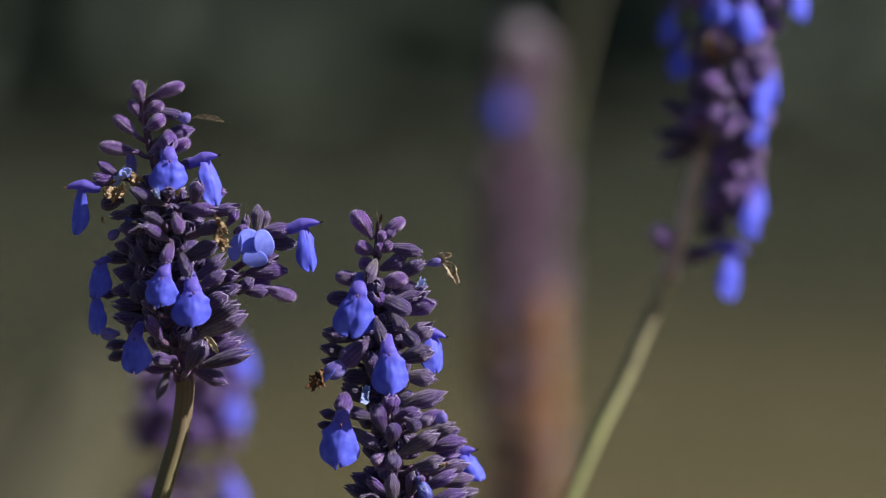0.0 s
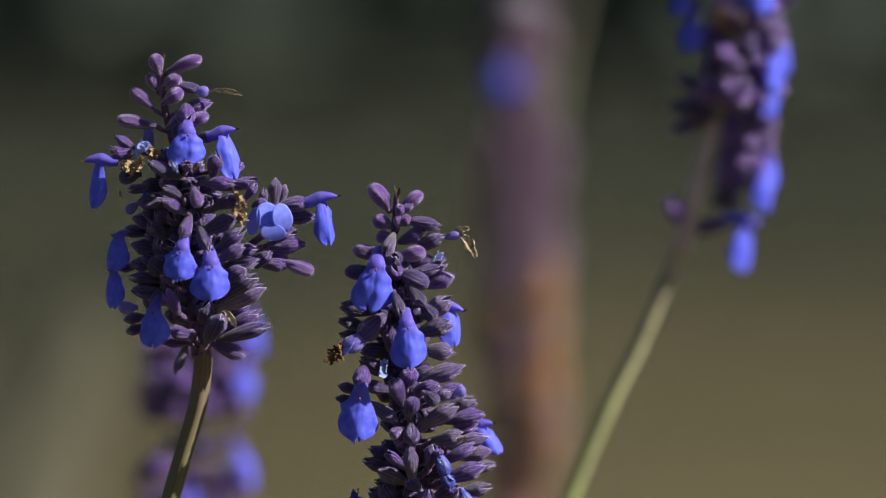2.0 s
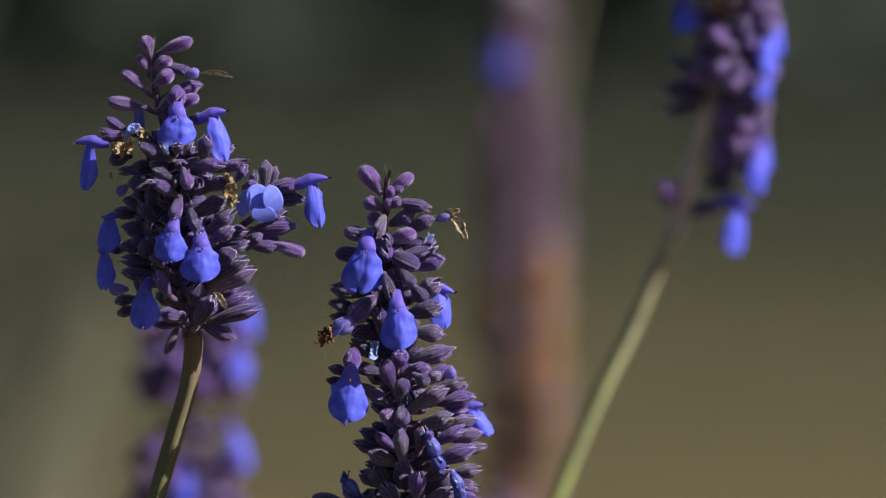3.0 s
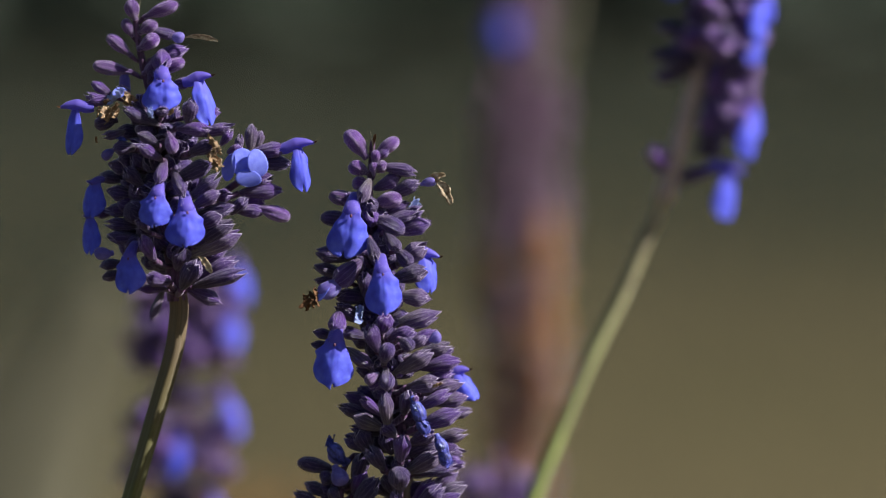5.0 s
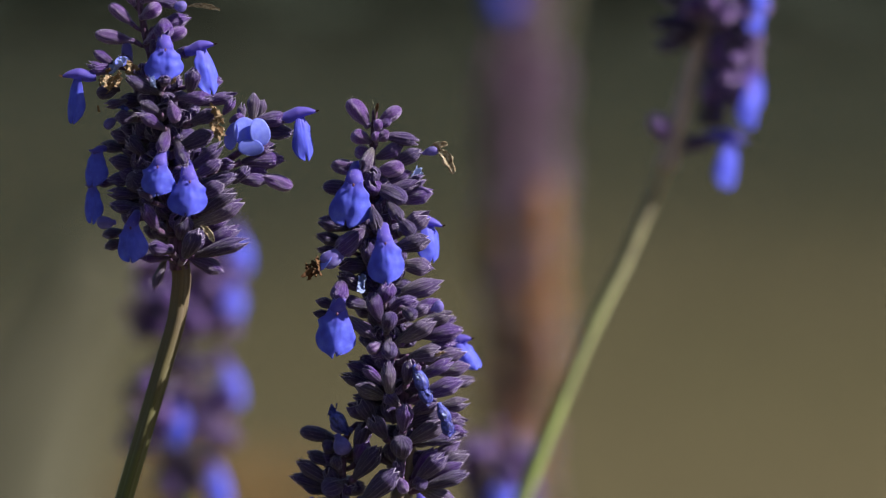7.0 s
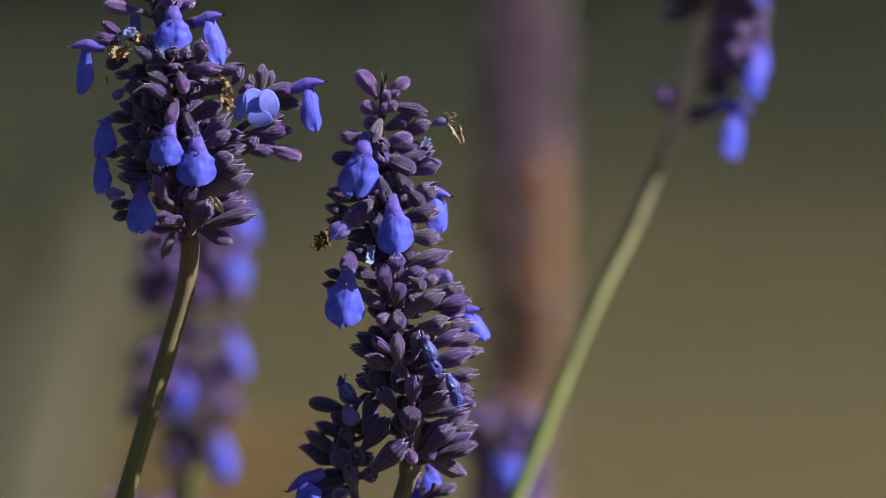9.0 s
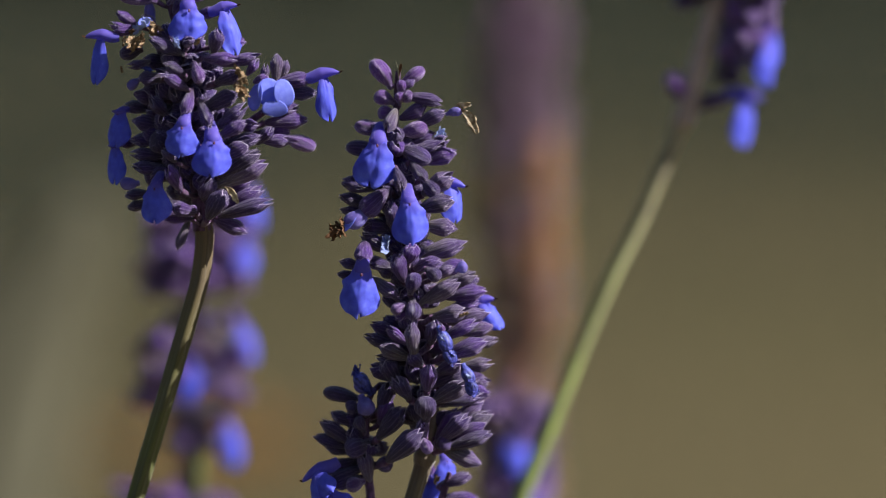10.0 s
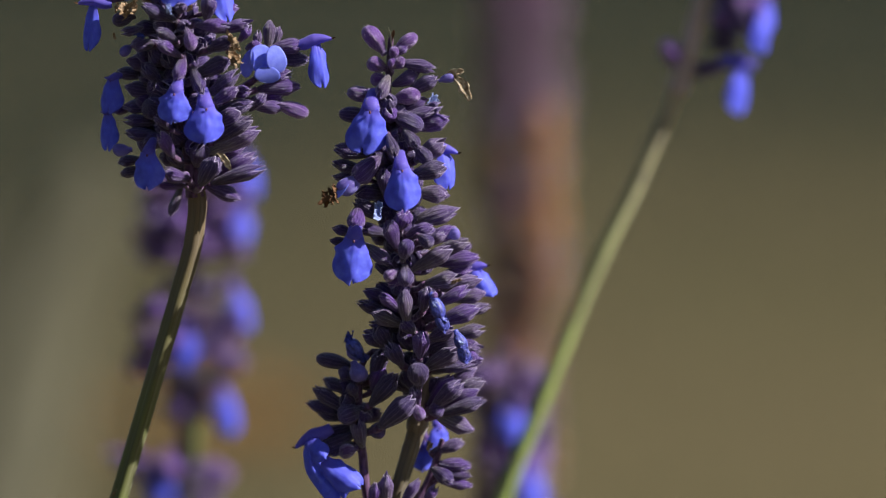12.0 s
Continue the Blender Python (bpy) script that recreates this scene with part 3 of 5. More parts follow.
def draped_lip(st, path, widths, d):
    """A long lower lip that flows down a curved way, grooved along its middle, with two curled lobes at its end."""
    pts = [st.at(u, v, d + 3 * i) for i, (u, v) in enumerate(path)]
    rows, cols, front = 28, 14, []
    for j in range(rows + 1):
        t = j / rows * (len(pts) - 1)
        i = min(int(t), len(pts) - 2)
        f = t - i
        p0, p1, p2, p3 = pts[max(0, i - 1)], pts[i], pts[i + 1], pts[min(len(pts) - 1, i + 2)]
        c = 0.5 * (2 * p1 + (p2 - p0) * f + (2 * p0 - 5 * p1 + 4 * p2 - p3) * f * f + (3 * p1 - p0 - 3 * p2 + p3) * f ** 3)
        way = (p2 - p1).normalized()
        across = way.cross(Vector((0, 1, 0))).normalized()
        v = j / rows
        half = st.size(widths[i] + (widths[i + 1] - widths[i]) * f) / 2
        if v > 0.8:
            half *= max(0.02, 1 - ((v - 0.8) / 0.2) ** 2.2) ** 0.5
        for q in range(cols + 1):
            x = 2 * q / cols - 1
            notch = st.size(9) * math.exp(-(x / 0.3) ** 2) * max(0.0, v - 0.6) * 2.5
            deep = st.size(8) * math.exp(-(x / 0.25) ** 2) * min(1.0, v * 2) - st.size(13) * (1 - x * x) - st.size(8) * max(0.0, abs(x) - 0.5) * v
            deep += st.size(5) * noise.noise(Vector((x * 2.2, v * 5, 3.7)))
            front.append(c + across * half * x * (1 + 0.07 * math.sin(9 * v + 2 * x)) - way * notch + Vector((0, deep, 0)) - pts[0])
    h, w, faces = len(front), cols + 1, []
    verts = [p / st.size(60) for p in front + [p + Vector((0, st.size(1.6), 0)) for p in front]]
    for j in range(rows):
        for q in range(cols):
            a = j * w + q
            faces += [(a, a + w, a + w + 1, a + 1), (h + a, h + a + 1, h + a + w + 1, h + a + w)]
        a = j * w
        faces += [(a, h + a, h + a + w, a + w), (a + cols, a + cols + w, h + a + cols + w, h + a + cols)]
    a = rows * w
    faces += [(a + q, h + a + q, h + a + q + 1, a + q + 1) for q in range(cols)]
    k = st.size(60)
    return st.part("lower_lip", mesh_of("lower_lip", verts, faces, [LIP]), Matrix.Translation(pts[0]) @ Matrix.Diagonal((k, k, k, 1)))


def open_corolla(st):
    """A flower that faces the viewer with its lobes spread, on a short tube."""
    k = st.size(50)
    m = Matrix.Translation(st.at(436, 428, 52)) @ Matrix.Rotation(radians(34), 4, "Z") @ Matrix.Diagonal((k, k, k, 1))
    st.part("corolla", HOODS[2], m)
    flat_lobe(st, 442, 429, 50, 54, 72, -25, 12)
    flat_lobe(st, 416, 436, 30, 50, 74, 14, -30)
    flat_lobe(st, 466, 429, 40, 50, 80, -12, 15)
    flat_lobe(st, 450, 456, 50, 30, 84, 5, 0)


def shrivelled(st, u, v, size, d, kind):
    """A withered petal; a dried one is a clump of three curled scraps."""
    scraps = 3 if kind is DRIEDS and size > 18 else 1
    for i in range(scraps):
        me = kind[dice.randrange(len(kind))]
        turn = Euler((dice.uniform(-1, 1), dice.uniform(-1, 1), dice.uniform(0, 6))).to_matrix().to_4x4()
        k = st.size(size) * (0.7 if scraps > 1 else 1.0)
        off = 0.28 * size if scraps > 1 else 0.0
        spot = st.at(u + off * dice.uniform(-1, 1), v + off * dice.uniform(-1, 1), d + off * dice.uniform(-0.5, 0.5))
        st.part("withered_petal", me, Matrix.Translation(spot) @ turn @ Matrix.Diagonal((k, k, k * 1.2, 1)))


def withered_strip(st, u0, v0, u1, v1, w, d, droop=0.0, mat=None):
    """A dried style or petal: a thin folded ribbon with torn edges that sags or curls at its end."""
    p, q = st.at(u0, v0, d), st.at(u1, v1, d + 6)
    way = (q - p).normalized()
    across = way.cross(Vector((0, 1, 0))).normalized()
    rows, seed, verts = 16, dice.uniform(0, 90), []
    for lay in (0.0, 1.0):
        for i in range(rows + 1):
            t = i / rows
            c = p.lerp(q, t) + Vector((0, 0, st.size(droop) * math.sin(math.pi * t)))
            half = st.size(w) * (0.10 + 0.42 * math.sin(math.pi * min(1.0, t * 0.92)) ** 1.5 * t ** 0.5)
            for f in (-1.0, -0.5, 0.0, 0.5, 1.0):
                torn = 1 + 0.55 * noise.noise(Vector((t * 7, f * 2, seed)))
                fold = 0.55 * abs(f) + 0.5 * noise.noise(Vector((t * 5, f * 1.3, seed + 7)))
                verts.append(c + across * half * f * torn + Vector((0, -half * fold + lay * st.size(0.9), 0)) - st.root.location)
    faces, h = [], 5 * (rows + 1)
    for i in range(rows):
        for j in range(4):
            k0 = i * 5 + j
            faces += [(k0, k0 + 1, k0 + 6, k0 + 5), (h + k0, h + k0 + 5, h + k0 + 6, h + k0 + 1)]
        faces += [(i * 5, i * 5 + 5, h + i * 5 + 5, h + i * 5), (i * 5 + 4, h + i * 5 + 4, h + i * 5 + 9, i * 5 + 9)]
    me = mesh_of("withered_petal", verts, faces, [mat or DRIED_FINE])
    return st.part("withered_petal", me, Matrix.Translation(st.root.location))


def tube_mesh(name, points, radii, mat, n=14, ridge=0.06, rough=0.02):
    """A ridged stem swept along smooth points."""
    pts, rad = [], []
    for i in range(len(points) - 1):
        p0, p1 = points[max(0, i - 1)], points[i]
        p2, p3 = points[i + 1], points[min(len(points) - 1, i + 2)]
        for j in range(8):
            t = j / 8
            pts.append(0.5 * ((2 * p1) + (p2 - p0) * t + (2 * p0 - 5 * p1 + 4 * p2 - p3) * t * t + (3 * p1 - p0 - 3 * p2 + p3) * t ** 3))
            rad.append(radii[i] * (1 - t) + radii[i + 1] * t)
    pts.append(points[-1])
    rad.append(radii[-1])
    verts = []
    for i, (p, r) in enumerate(zip(pts, rad)):
        tan = (pts[min(len(pts) - 1, i + 1)] - pts[max(0, i - 1)]).normalized()
        a1 = tan.cross(Vector((0, 1, 0))).normalized()
        a2 = tan.cross(a1)
        for q in range(n):
            a = math.tau * q / n
            rr = r * (1 + ridge * math.cos(4 * a + 0.6) + rough * noise.noise((p + a1 * math.cos(a) * r + a2 * math.sin(a) * r) * 900))
            verts.append(p + a1 * math.cos(a) * rr + a2 * math.sin(a) * rr)
    me = mesh_of(name, verts, rings_to_faces(len(pts), n, True), [mat])
    skin, run = [], 0.0
    for i, (p, r) in enumerate(zip(pts, rad)):
        run += (p - pts[i - 1]).length if i else 0.0
        for q in range(n):
            a = math.tau * q / n
            skin += [r * math.cos(a), r * math.sin(a), run]
    me.attributes.new("skin", "FLOAT_VECTOR", "POINT").data.foreach_set("vector", skin)
    return me


def stem(st, name, path, widths, mat):
    pts = [st.at(*p) - st.root.location for p in path]
    return st.part(name, tube_mesh(name, pts, [st.size(w) / 2 for w in widths], mat), Matrix.Translation(st.root.location))


def foot(st, path, lean, width, mat, top_w):
    """The stalk from its flower head down to the soil; sets the stalk's base there."""
    end, prev = st.at(*path[-1]), st.at(*path[-2])
    way = (end - prev).normalized()
    low = Vector((end.x + lean, st.y + 0.01, 0.0))
    st.root.location = low
    mid = end + way * (end - low).length * 0.4
    tail = []
    for t in (0.02, 0.05, 0.10, 0.18, 0.30, 0.45, 0.62, 0.80, 1.0):
        tail.append(end * (1 - t) ** 2 + mid * (2 * t * (1 - t)) + low * t * t)
    tail[-1] = low - Vector((0, 0, 0.01))
    pts = [st.at(*p) for p in path] + tail
    wid = [st.size(top_w + (width - top_w) * min(1, i / (len(path) - 1))) / 2 for i in range(len(path))]
    wid += [wid[-1] * (1 + 0.03 * i) for i in range(len(tail))]
    me = tube_mesh("stem", [p - low for p in pts], wid, mat, 24, 0.13)
    st.part("stem", me, Matrix.Translation(low))


def axis_u(axis, v):
    for (ua, va), (ub, vb) in zip(axis, axis[1:]):
        if va <= v <= vb:
            return ua + (ub - ua) * (v - va) / (vb - va)
    return axis[0][0] if v < axis[0][1] else axis[-1][0]


def whorls(st, axis, levels, count, reach, length, lift, kinds, near_only=False):
    """Rings of calyces round the rachis."""
    for v in levels:
        turn = dice.uniform(0, 6.28)
        for i in range(count):
            a = turn + math.tau * i / count + dice.uniform(-0.25, 0.25)
            out, near = math.sin(a), math.cos(a)
            if near_only and near < -0.75:
                continue
            ln = length * dice.uniform(0.8, 1.15)
            up = radians(lift + 15 * max(0.0, near) + dice.uniform(-16, 16))
            r1 = reach * dice.uniform(0.82, 1.06)
            r0 = max(6.0, r1 - ln * math.cos(up))
            vv = v + dice.uniform(-12, 12)
            c = axis_u(axis, vv)
            fam = kinds[dice.randrange(len(kinds))]
            calyx(st, c + out * r0, vv + 10, c + out * r1, vv + 10 - ln * math.sin(up), dice.uniform(33, 44), near * r0, near * r1, fam, False)


# the two stalks in focus
BROWN_GREEN = stem_material("sage_stem", (0.105, 0.135, 0.026), (0.115, 0.105, 0.042), (0.16, 0.105, 0.06), 0.59, 0.652)
L = Stalk("sage_stalk", 0.0, (20, 9), "ripe blue sage spike with drooping petals on a bare stem", "sage stalks")
L_AXIS = [(247, 150), (262, 250), (283, 330), (300, 450), (312, 560), (322, 672)]
foot(L, [(322, 660), (325, 690), (316, 760), (294, 835), (264, 935), (232, 1040), (184, 1195)], -0.055, 29, BROWN_GREEN, 31)
L.axes = [L_AXIS, [(470, 440), (420, 470), (370, 510), (312, 560)]]
stem(L, "rachis", L_AXIS, [9, 13, 17, 22, 28, 34], RACHIS)
whorls(L, L_AXIS, [330, 350], 7, 52, 48, 32, [SHADED_OLIVE_CALYXES])
whorls(L, L_AXIS, [375, 405, 435], 8, 74, 58, 14, [SHADED_OLIVE_CALYXES])
whorls(L, L_AXIS, [470, 505, 540], 9, 84, 62, 10, [SHADED_OLIVE_CALYXES])
# dark filler calyces off the rachis deepen the left flank's shade
whorls(L, [(254, 400), (264, 560)], [420, 455, 490, 525, 560], 6, 52, 46, 0, [KNOBS, SHADED_OLIVE_CALYXES])
whorls(L, L_AXIS, [575, 605], 7, 76, 62, 16, [SHADED_OLIVE_CALYXES])
stem(L, "side_branch", [(312, 560, -10), (370, 510, -15), (420, 470, -10), (470, 440, -5)], [18, 14, 12, 8], RACHIS)
# tip: buds and young calyces
bud(L, 250, 176, 240, 141, 28, 5, 18)
bract(L, 256, 170, 259, 138, 11, 0, 0)
bud(L, 264, 172, 324, 146, 27, 0, 10)
bud(L, 246, 206, 227, 176, 21, 0, 5)
bud(L, 256, 200, 286, 178, 25, 4, 10)
calyx(L, 264, 192, 335, 206, 28, 0, 10, SHADED_OLIVE_CALYXES)
spent(L, 312, 204, 336, 210, 21, 10, 14)
withered_strip(L, 332, 208, 396, 213, 12, 13, 6)
bud(L, 254, 228, 291, 206, 32, 6, 18)
bud(L, 243, 240, 201, 202, 25, 0, 5)
calyx(L, 278, 246, 347, 222, 33, 0, -4)
bud(L, 262, 272, 298, 246, 26, 6, 20)
bud(L, 290, 270, 335, 246, 27, 6, 12)
bud(L, 244, 268, 175, 255, 29, 0, 4)
spent(L, 236, 318, 226, 270, 20, -8, -4)
# upper ring of flowers
corolla(L, 298, 281, 6, 70, 56, 62)
calyx(L, 272, 288, 290, 264, 26, 5, 30)
calyx(L, 312, 292, 352, 284, 27, 5, 30)
side_corolla(L, (346, 284), (386, 275), (380, 366), 27, 46, 34, 58)
calyx(L, 212, 312, 158, 326, 32, 0, 10)
side_corolla(L, (162, 330), (115, 331), (140, 416), 28, 36, 10, 62)
calyx(L, 210, 312, 169, 281, 25, 0, 5)
calyx(L, 205, 325, 156, 303, 25, 5, 10)
calyx(L, 240, 322, 220, 285, 28, 5, 15)
shrivelled(L, 212, 310, 30, 44, PALES)
flat_lobe(L, 222, 304, 32, 18, 44, -14, 30)
# small dark scrap added to stand in for the pale corolla's dark hole
shrivelled(L, 198, 320, 13, 56, ROTTEDS)
shrivelled(L, 200, 338, 32, 54, DRIEDS)
shrivelled(L, 216, 334, 26, 58, DRIEDS)
shrivelled(L, 236, 316, 28, 50, DRIEDS)
shrivelled(L, 184, 336, 14, 46, DRIEDS)
knob(L, 218, 352, 177, 362, 29, 25, 30)
calyx(L, 292, 362, 224, 330, 30, 50, 74, SHADED_OLIVE_CALYXES)
calyx(L, 296, 348, 300, 326, 26, 60, 92, SHADED_OLIVE_CALYXES)
shrivelled(L, 277, 340, 18, 90, PALES)
shrivelled(L, 314, 339, 15, 98, DRIEDS)
calyx(L, 342, 360, 352, 312, 31, 70, 96, SHADED_OLIVE_CALYXES)
calyx(L, 322, 368, 388, 370, 30, 70, 86)
calyx(L, 350, 345, 406, 340, 28, 20, 30)
calyx(L, 352, 380, 430, 362, 31, 40, 54)
calyx(L, 292, 398, 252, 371, 25, 80, 98, SHADED_OLIVE_CALYXES)
calyx(L, 298, 424, 250, 397, 28, 86, 108)
bud(L, 308, 376, 319, 410, 25, 88, 108)
shrivelled(L, 222, 384, 22, 50, BLUES)
calyx(L, 232, 372, 188, 388, 27, 40, 50, SHADED_OLIVE_CALYXES)
spent(L, 212, 404, 190, 420, 19, 30, 34)
shrivelled(L, 180, 388, 10, 30, DRIEDS)
calyx(L, 250, 402, 205, 404, 30, 50, 60, SHADED_OLIVE_CALYXES)
# the side branch and what it carries
open_corolla(L)
shrivelled(L, 386, 396, 30, 96, DRIEDS)
shrivelled(L, 390, 416, 32, 98, DRIEDS)
shrivelled(L, 391, 434, 18, 96, DRIEDS)
calyx(L, 344, 412, 396, 392, 34, 70, 84, SHADED_OLIVE_CALYXES)
calyx(L, 400, 398, 424, 368, 24, 44, 56)
calyx(L, 412, 410, 442, 400, 26, 50, 66)
calyx(L, 430, 416, 436, 373, 21, 10, 14, PALE_CALYXES)
calyx(L, 452, 412, 456, 353, 27, -10, -8, PALE_CALYXES)
calyx(L, 462, 408, 473, 366, 21, -16, -14, PALE_CALYXES)
calyx(L, 448, 414, 524, 396, 34, -6, 0)
side_corolla(L, (516, 402), (566, 393), (543, 482), 29, 40, 0, 66)
calyx(L, 440, 424, 534, 426, 34, -14, -8, SHADED_OLIVE_CALYXES)
calyx(L, 426, 462, 500, 448, 36, -4, 0)
calyx(L, 432, 482, 516, 474, 36, 0, 0)
calyx(L, 420, 500, 486, 494, 32, -10, -6)
bud(L, 462, 506, 522, 526, 33, 0, 5)
calyx(L, 424, 512, 482, 516, 32, 6, 10)
calyx(L, 418, 520, 448, 484, 29, 20, 34, SHADED_OLIVE_CALYXES)
# right flank
calyx(L, 322, 458, 392, 424, 37, 70, 86, SHADED_OLIVE_CALYXES)
calyx(L, 340, 494, 412, 450, 38, 66, 86, SHADED_OLIVE_CALYXES)
calyx(L, 352, 506, 400, 476, 32, 76, 92)
calyx(L, 382, 490, 424, 482, 30, 40, 52)
calyx(L, 356, 524, 432, 502, 36, 50, 62, SHADED_OLIVE_CALYXES)
calyx(L, 352, 545, 408, 516, 36, 60, 78)
calyx(L, 352, 576, 430, 527, 36, 50, 68, SHADED_OLIVE_CALYXES)
calyx(L, 345, 594, 446, 548, 40, 40, 60, PALE_CALYXES)
calyx(L, 348, 612, 420, 576, 30, 10, 20)
calyx(L, 346, 640, 438, 594, 37, 10, 30)
calyx(L, 350, 648, 454, 614, 37, 24, 40, SHADED_OLIVE_CALYXES)
calyx(L, 340, 652, 407, 676, 33, 20, 30)
calyx(L, 330, 652, 358, 596, 42, 66, 92, SHADED_OLIVE_CALYXES)
withered_strip(L, 360, 594, 384, 624, 15, 92, 6)
# the two flowers in the middle and the shaded left flank
corolla(L, 287, 488, -12, 64, 54, 106, 0, False)
calyx(L, 303, 422, 288, 472, 28, 76, 104)
corolla(L, 340, 514, 8, 71, 64, 112, 0, False)
calyx(L, 316, 442, 338, 496, 31, 78, 110, SHADED_OLIVE_CALYXES)
corolla(L, 238, 596, -12, 57, 64, 84, 0, False)
calyx(L, 262, 560, 230, 588, 30, 22, 42, SHADED_OLIVE_CALYXES)
corolla(L, 178, 464, -55, 46, 62, 0)
corolla(L, 168, 524, -60, 38, 68, -14)
calyx(L, 235, 458, 178, 450, 34, -18, -8, SHADED_OLIVE_CALYXES)
calyx(L, 262, 470, 228, 434, 33, 32, 54, SHADED_OLIVE_CALYXES)
calyx(L, 255, 440, 196, 432, 34, 2, 12, SHADED_OLIVE_CALYXES)
calyx(L, 255, 488, 192, 476, 34, 12, 22, SHADED_OLIVE_CALYXES)
calyx(L, 255, 512, 188, 512, 34, 2, 12, SHADED_OLIVE_CALYXES)
calyx(L, 260, 540, 186, 536, 35, 12, 22, SHADED_OLIVE_CALYXES)
calyx(L, 262, 562, 190, 562, 34, 22, 32, SHADED_OLIVE_CALYXES)
calyx(L, 274, 552, 254, 522, 28, 90, 104, SHADED_OLIVE_CALYXES)
calyx(L, 284, 602, 256, 553, 34, 80, 104)
spent(L, 210, 588, 176, 592, 25, 50, 56)
calyx(L, 232, 622, 183, 632, 26, 2, 12, SHADED_OLIVE_CALYXES)
calyx(L, 228, 606, 180, 608, 28, 2, 12, SHADED_OLIVE_CALYXES)
calyx(L, 310, 640, 260, 630, 31, 60, 80)
calyx(L, 305, 652, 248, 653, 18, 50, 60)
calyx(L, 298, 650, 273, 715, 21, 30, 40, PALE_CALYXES)
bud(L, 306, 646, 302, 630, 18, 50, 62)
shrivelled(L, 170, 1201, 22, 4, DRIEDS)

GREY_BROWN = stem_material("ribbed_grey_stem", (0.085, 0.075, 0.036), (0.125, 0.100, 0.06), (0.20, 0.150, 0.105), 0.58, 0.612)
M = Stalk("sage_stalk", 0.0, (15, 4), "blue sage spike crowded with purple-grey calyces, with two side branches", "sage stalks")
M_AXIS = [(674, 395), (668, 500), (668, 560), (682, 650), (692, 750), (710, 850), (728, 950), (720, 1077)]
foot(M, [(720, 1060), (718, 1090), (706, 1130), (690, 1180), (676, 1215)], -0.06, 25, GREY_BROWN, 30)
M.axes = [M_AXIS, [(640, 950), (620, 980), (615, 1060), (622, 1130), (634, 1215)], [(765, 1105), (755, 1140), (735, 1190)]]
stem(M, "rachis", M_AXIS, [9, 12, 15, 18, 22, 25, 28, 34], RACHIS)
stem(M, "stem", [(740, 972, 14), (736, 1010, 14), (728, 1050, 12), (720, 1085, 4)], [15, 17, 19, 24], GREY_BROWN)
stem(M, "node", [(727, 1066, 4), (721, 1078, 4), (716, 1092, 4)], [30, 40, 31], GREY_BROWN)
whorls(M, M_AXIS, [600, 660, 700, 745], 7, 58, 50, 20, [SHADED_OLIVE_CALYXES])
whorls(M, M_AXIS, [515, 545, 582, 608], 6, 50, 46, 22, [CALYXES, SHADED_OLIVE_CALYXES])
whorls(M, M_AXIS, [570, 630, 722, 770], 6, 48, 44, 14, [SHADED_OLIVE_CALYXES])
whorls(M, M_AXIS, [790, 850, 885, 940], 7, 66, 56, 24, [SHADED_OLIVE_CALYXES])
whorls(M, M_AXIS, [975, 1015], 5, 56, 52, 26, [SHADED_OLIVE_CALYXES])
whorls(M, [(640, 950), (620, 980), (615, 1060), (622, 1130)], [1000, 1055], 5, 46, 44, 16, [SHADED_OLIVE_CALYXES])
stem(M, "side_branch", [(680, 1300, 10), (634, 1215, 15), (622, 1130, 20), (615, 1060, 20), (620, 980, 15), (640, 950, 10)], [22, 17, 15, 14, 12, 8], RACHIS)
stem(M, "side_branch", [(690, 1260, 0), (735, 1190, 0), (755, 1140, 5), (765, 1105, 5)], [20, 15, 12, 8], RACHIS)
# tip: buds and young calyces
bud(M, 664, 426, 631, 375, 33, 0, 6)
bract(M, 674, 414, 671, 376, 12, 4, 4)
withered_strip(M, 676, 404, 679, 382, 7, 8, 2, ROTTED)
bud(M, 678, 420, 719, 391, 26, 0, 6)
calyx(M, 676, 428, 706, 408, 20, 8, 12)
bud(M, 676, 436, 684, 412, 20, 8, 14)
bud(M, 668, 452, 633, 436, 29, 0, 5)
bud(M, 677, 456, 674, 432, 16, 10, 16)
bud(M, 674, 448, 700, 436, 22, 8, 14)
calyx(M, 686, 440, 760, 446, 32, 8, 18)
calyx(M, 676, 480, 730, 456, 33, 4, 14)
bud(M, 668, 470, 638, 466, 26, -5, -5)
calyx(M, 700, 494, 764, 462, 34, 6, 16, SHADED_OLIVE_CALYXES)
spent(M, 758, 472, 786, 462, 18, 14, 16)
withered_strip(M, 764, 468, 803, 454, 17, 14, 3, DRIED_FINE)
withered_strip(M, 784, 464, 814, 506, 24, 16, 9)
bud(M, 674, 506, 725, 494, 33, 12, 24)
bud(M, 656, 504, 597, 490, 29, 0, 0)
knob(M, 648, 536, 582, 530, 29, 0, 0)
calyx(M, 670, 462, 650, 508, 31, 25, 52, PALE_CALYXES)
corolla(M, 637, 524, -6, 76, 78, 62, 0, False)
calyx(M, 686, 528, 744, 500, 28, 2, 8)
shrivelled(M, 748, 508, 26, -10, PALES)
calyx(M, 684, 540, 760, 518, 28, 8, 16)
calyx(M, 716, 534, 769, 513, 30, -4, 0, SHADED_OLIVE_CALYXES)
calyx(M, 712, 556, 784, 538, 36, -4, 6)
knob(M, 672, 528, 730, 555, 37, 24, 36)
# upper ring of flowers
calyx(M, 696, 556, 724, 596, 31, 40, 62, SHADED_OLIVE_CALYXES)
knob(M, 716, 588, 744, 614, 30, 44, 62)
calyx(M, 716, 614, 776, 572, 42, 30, 50, PALE_CALYXES)
calyx(M, 708, 640, 778, 620, 38, 54, 70, SHADED_OLIVE_CALYXES)
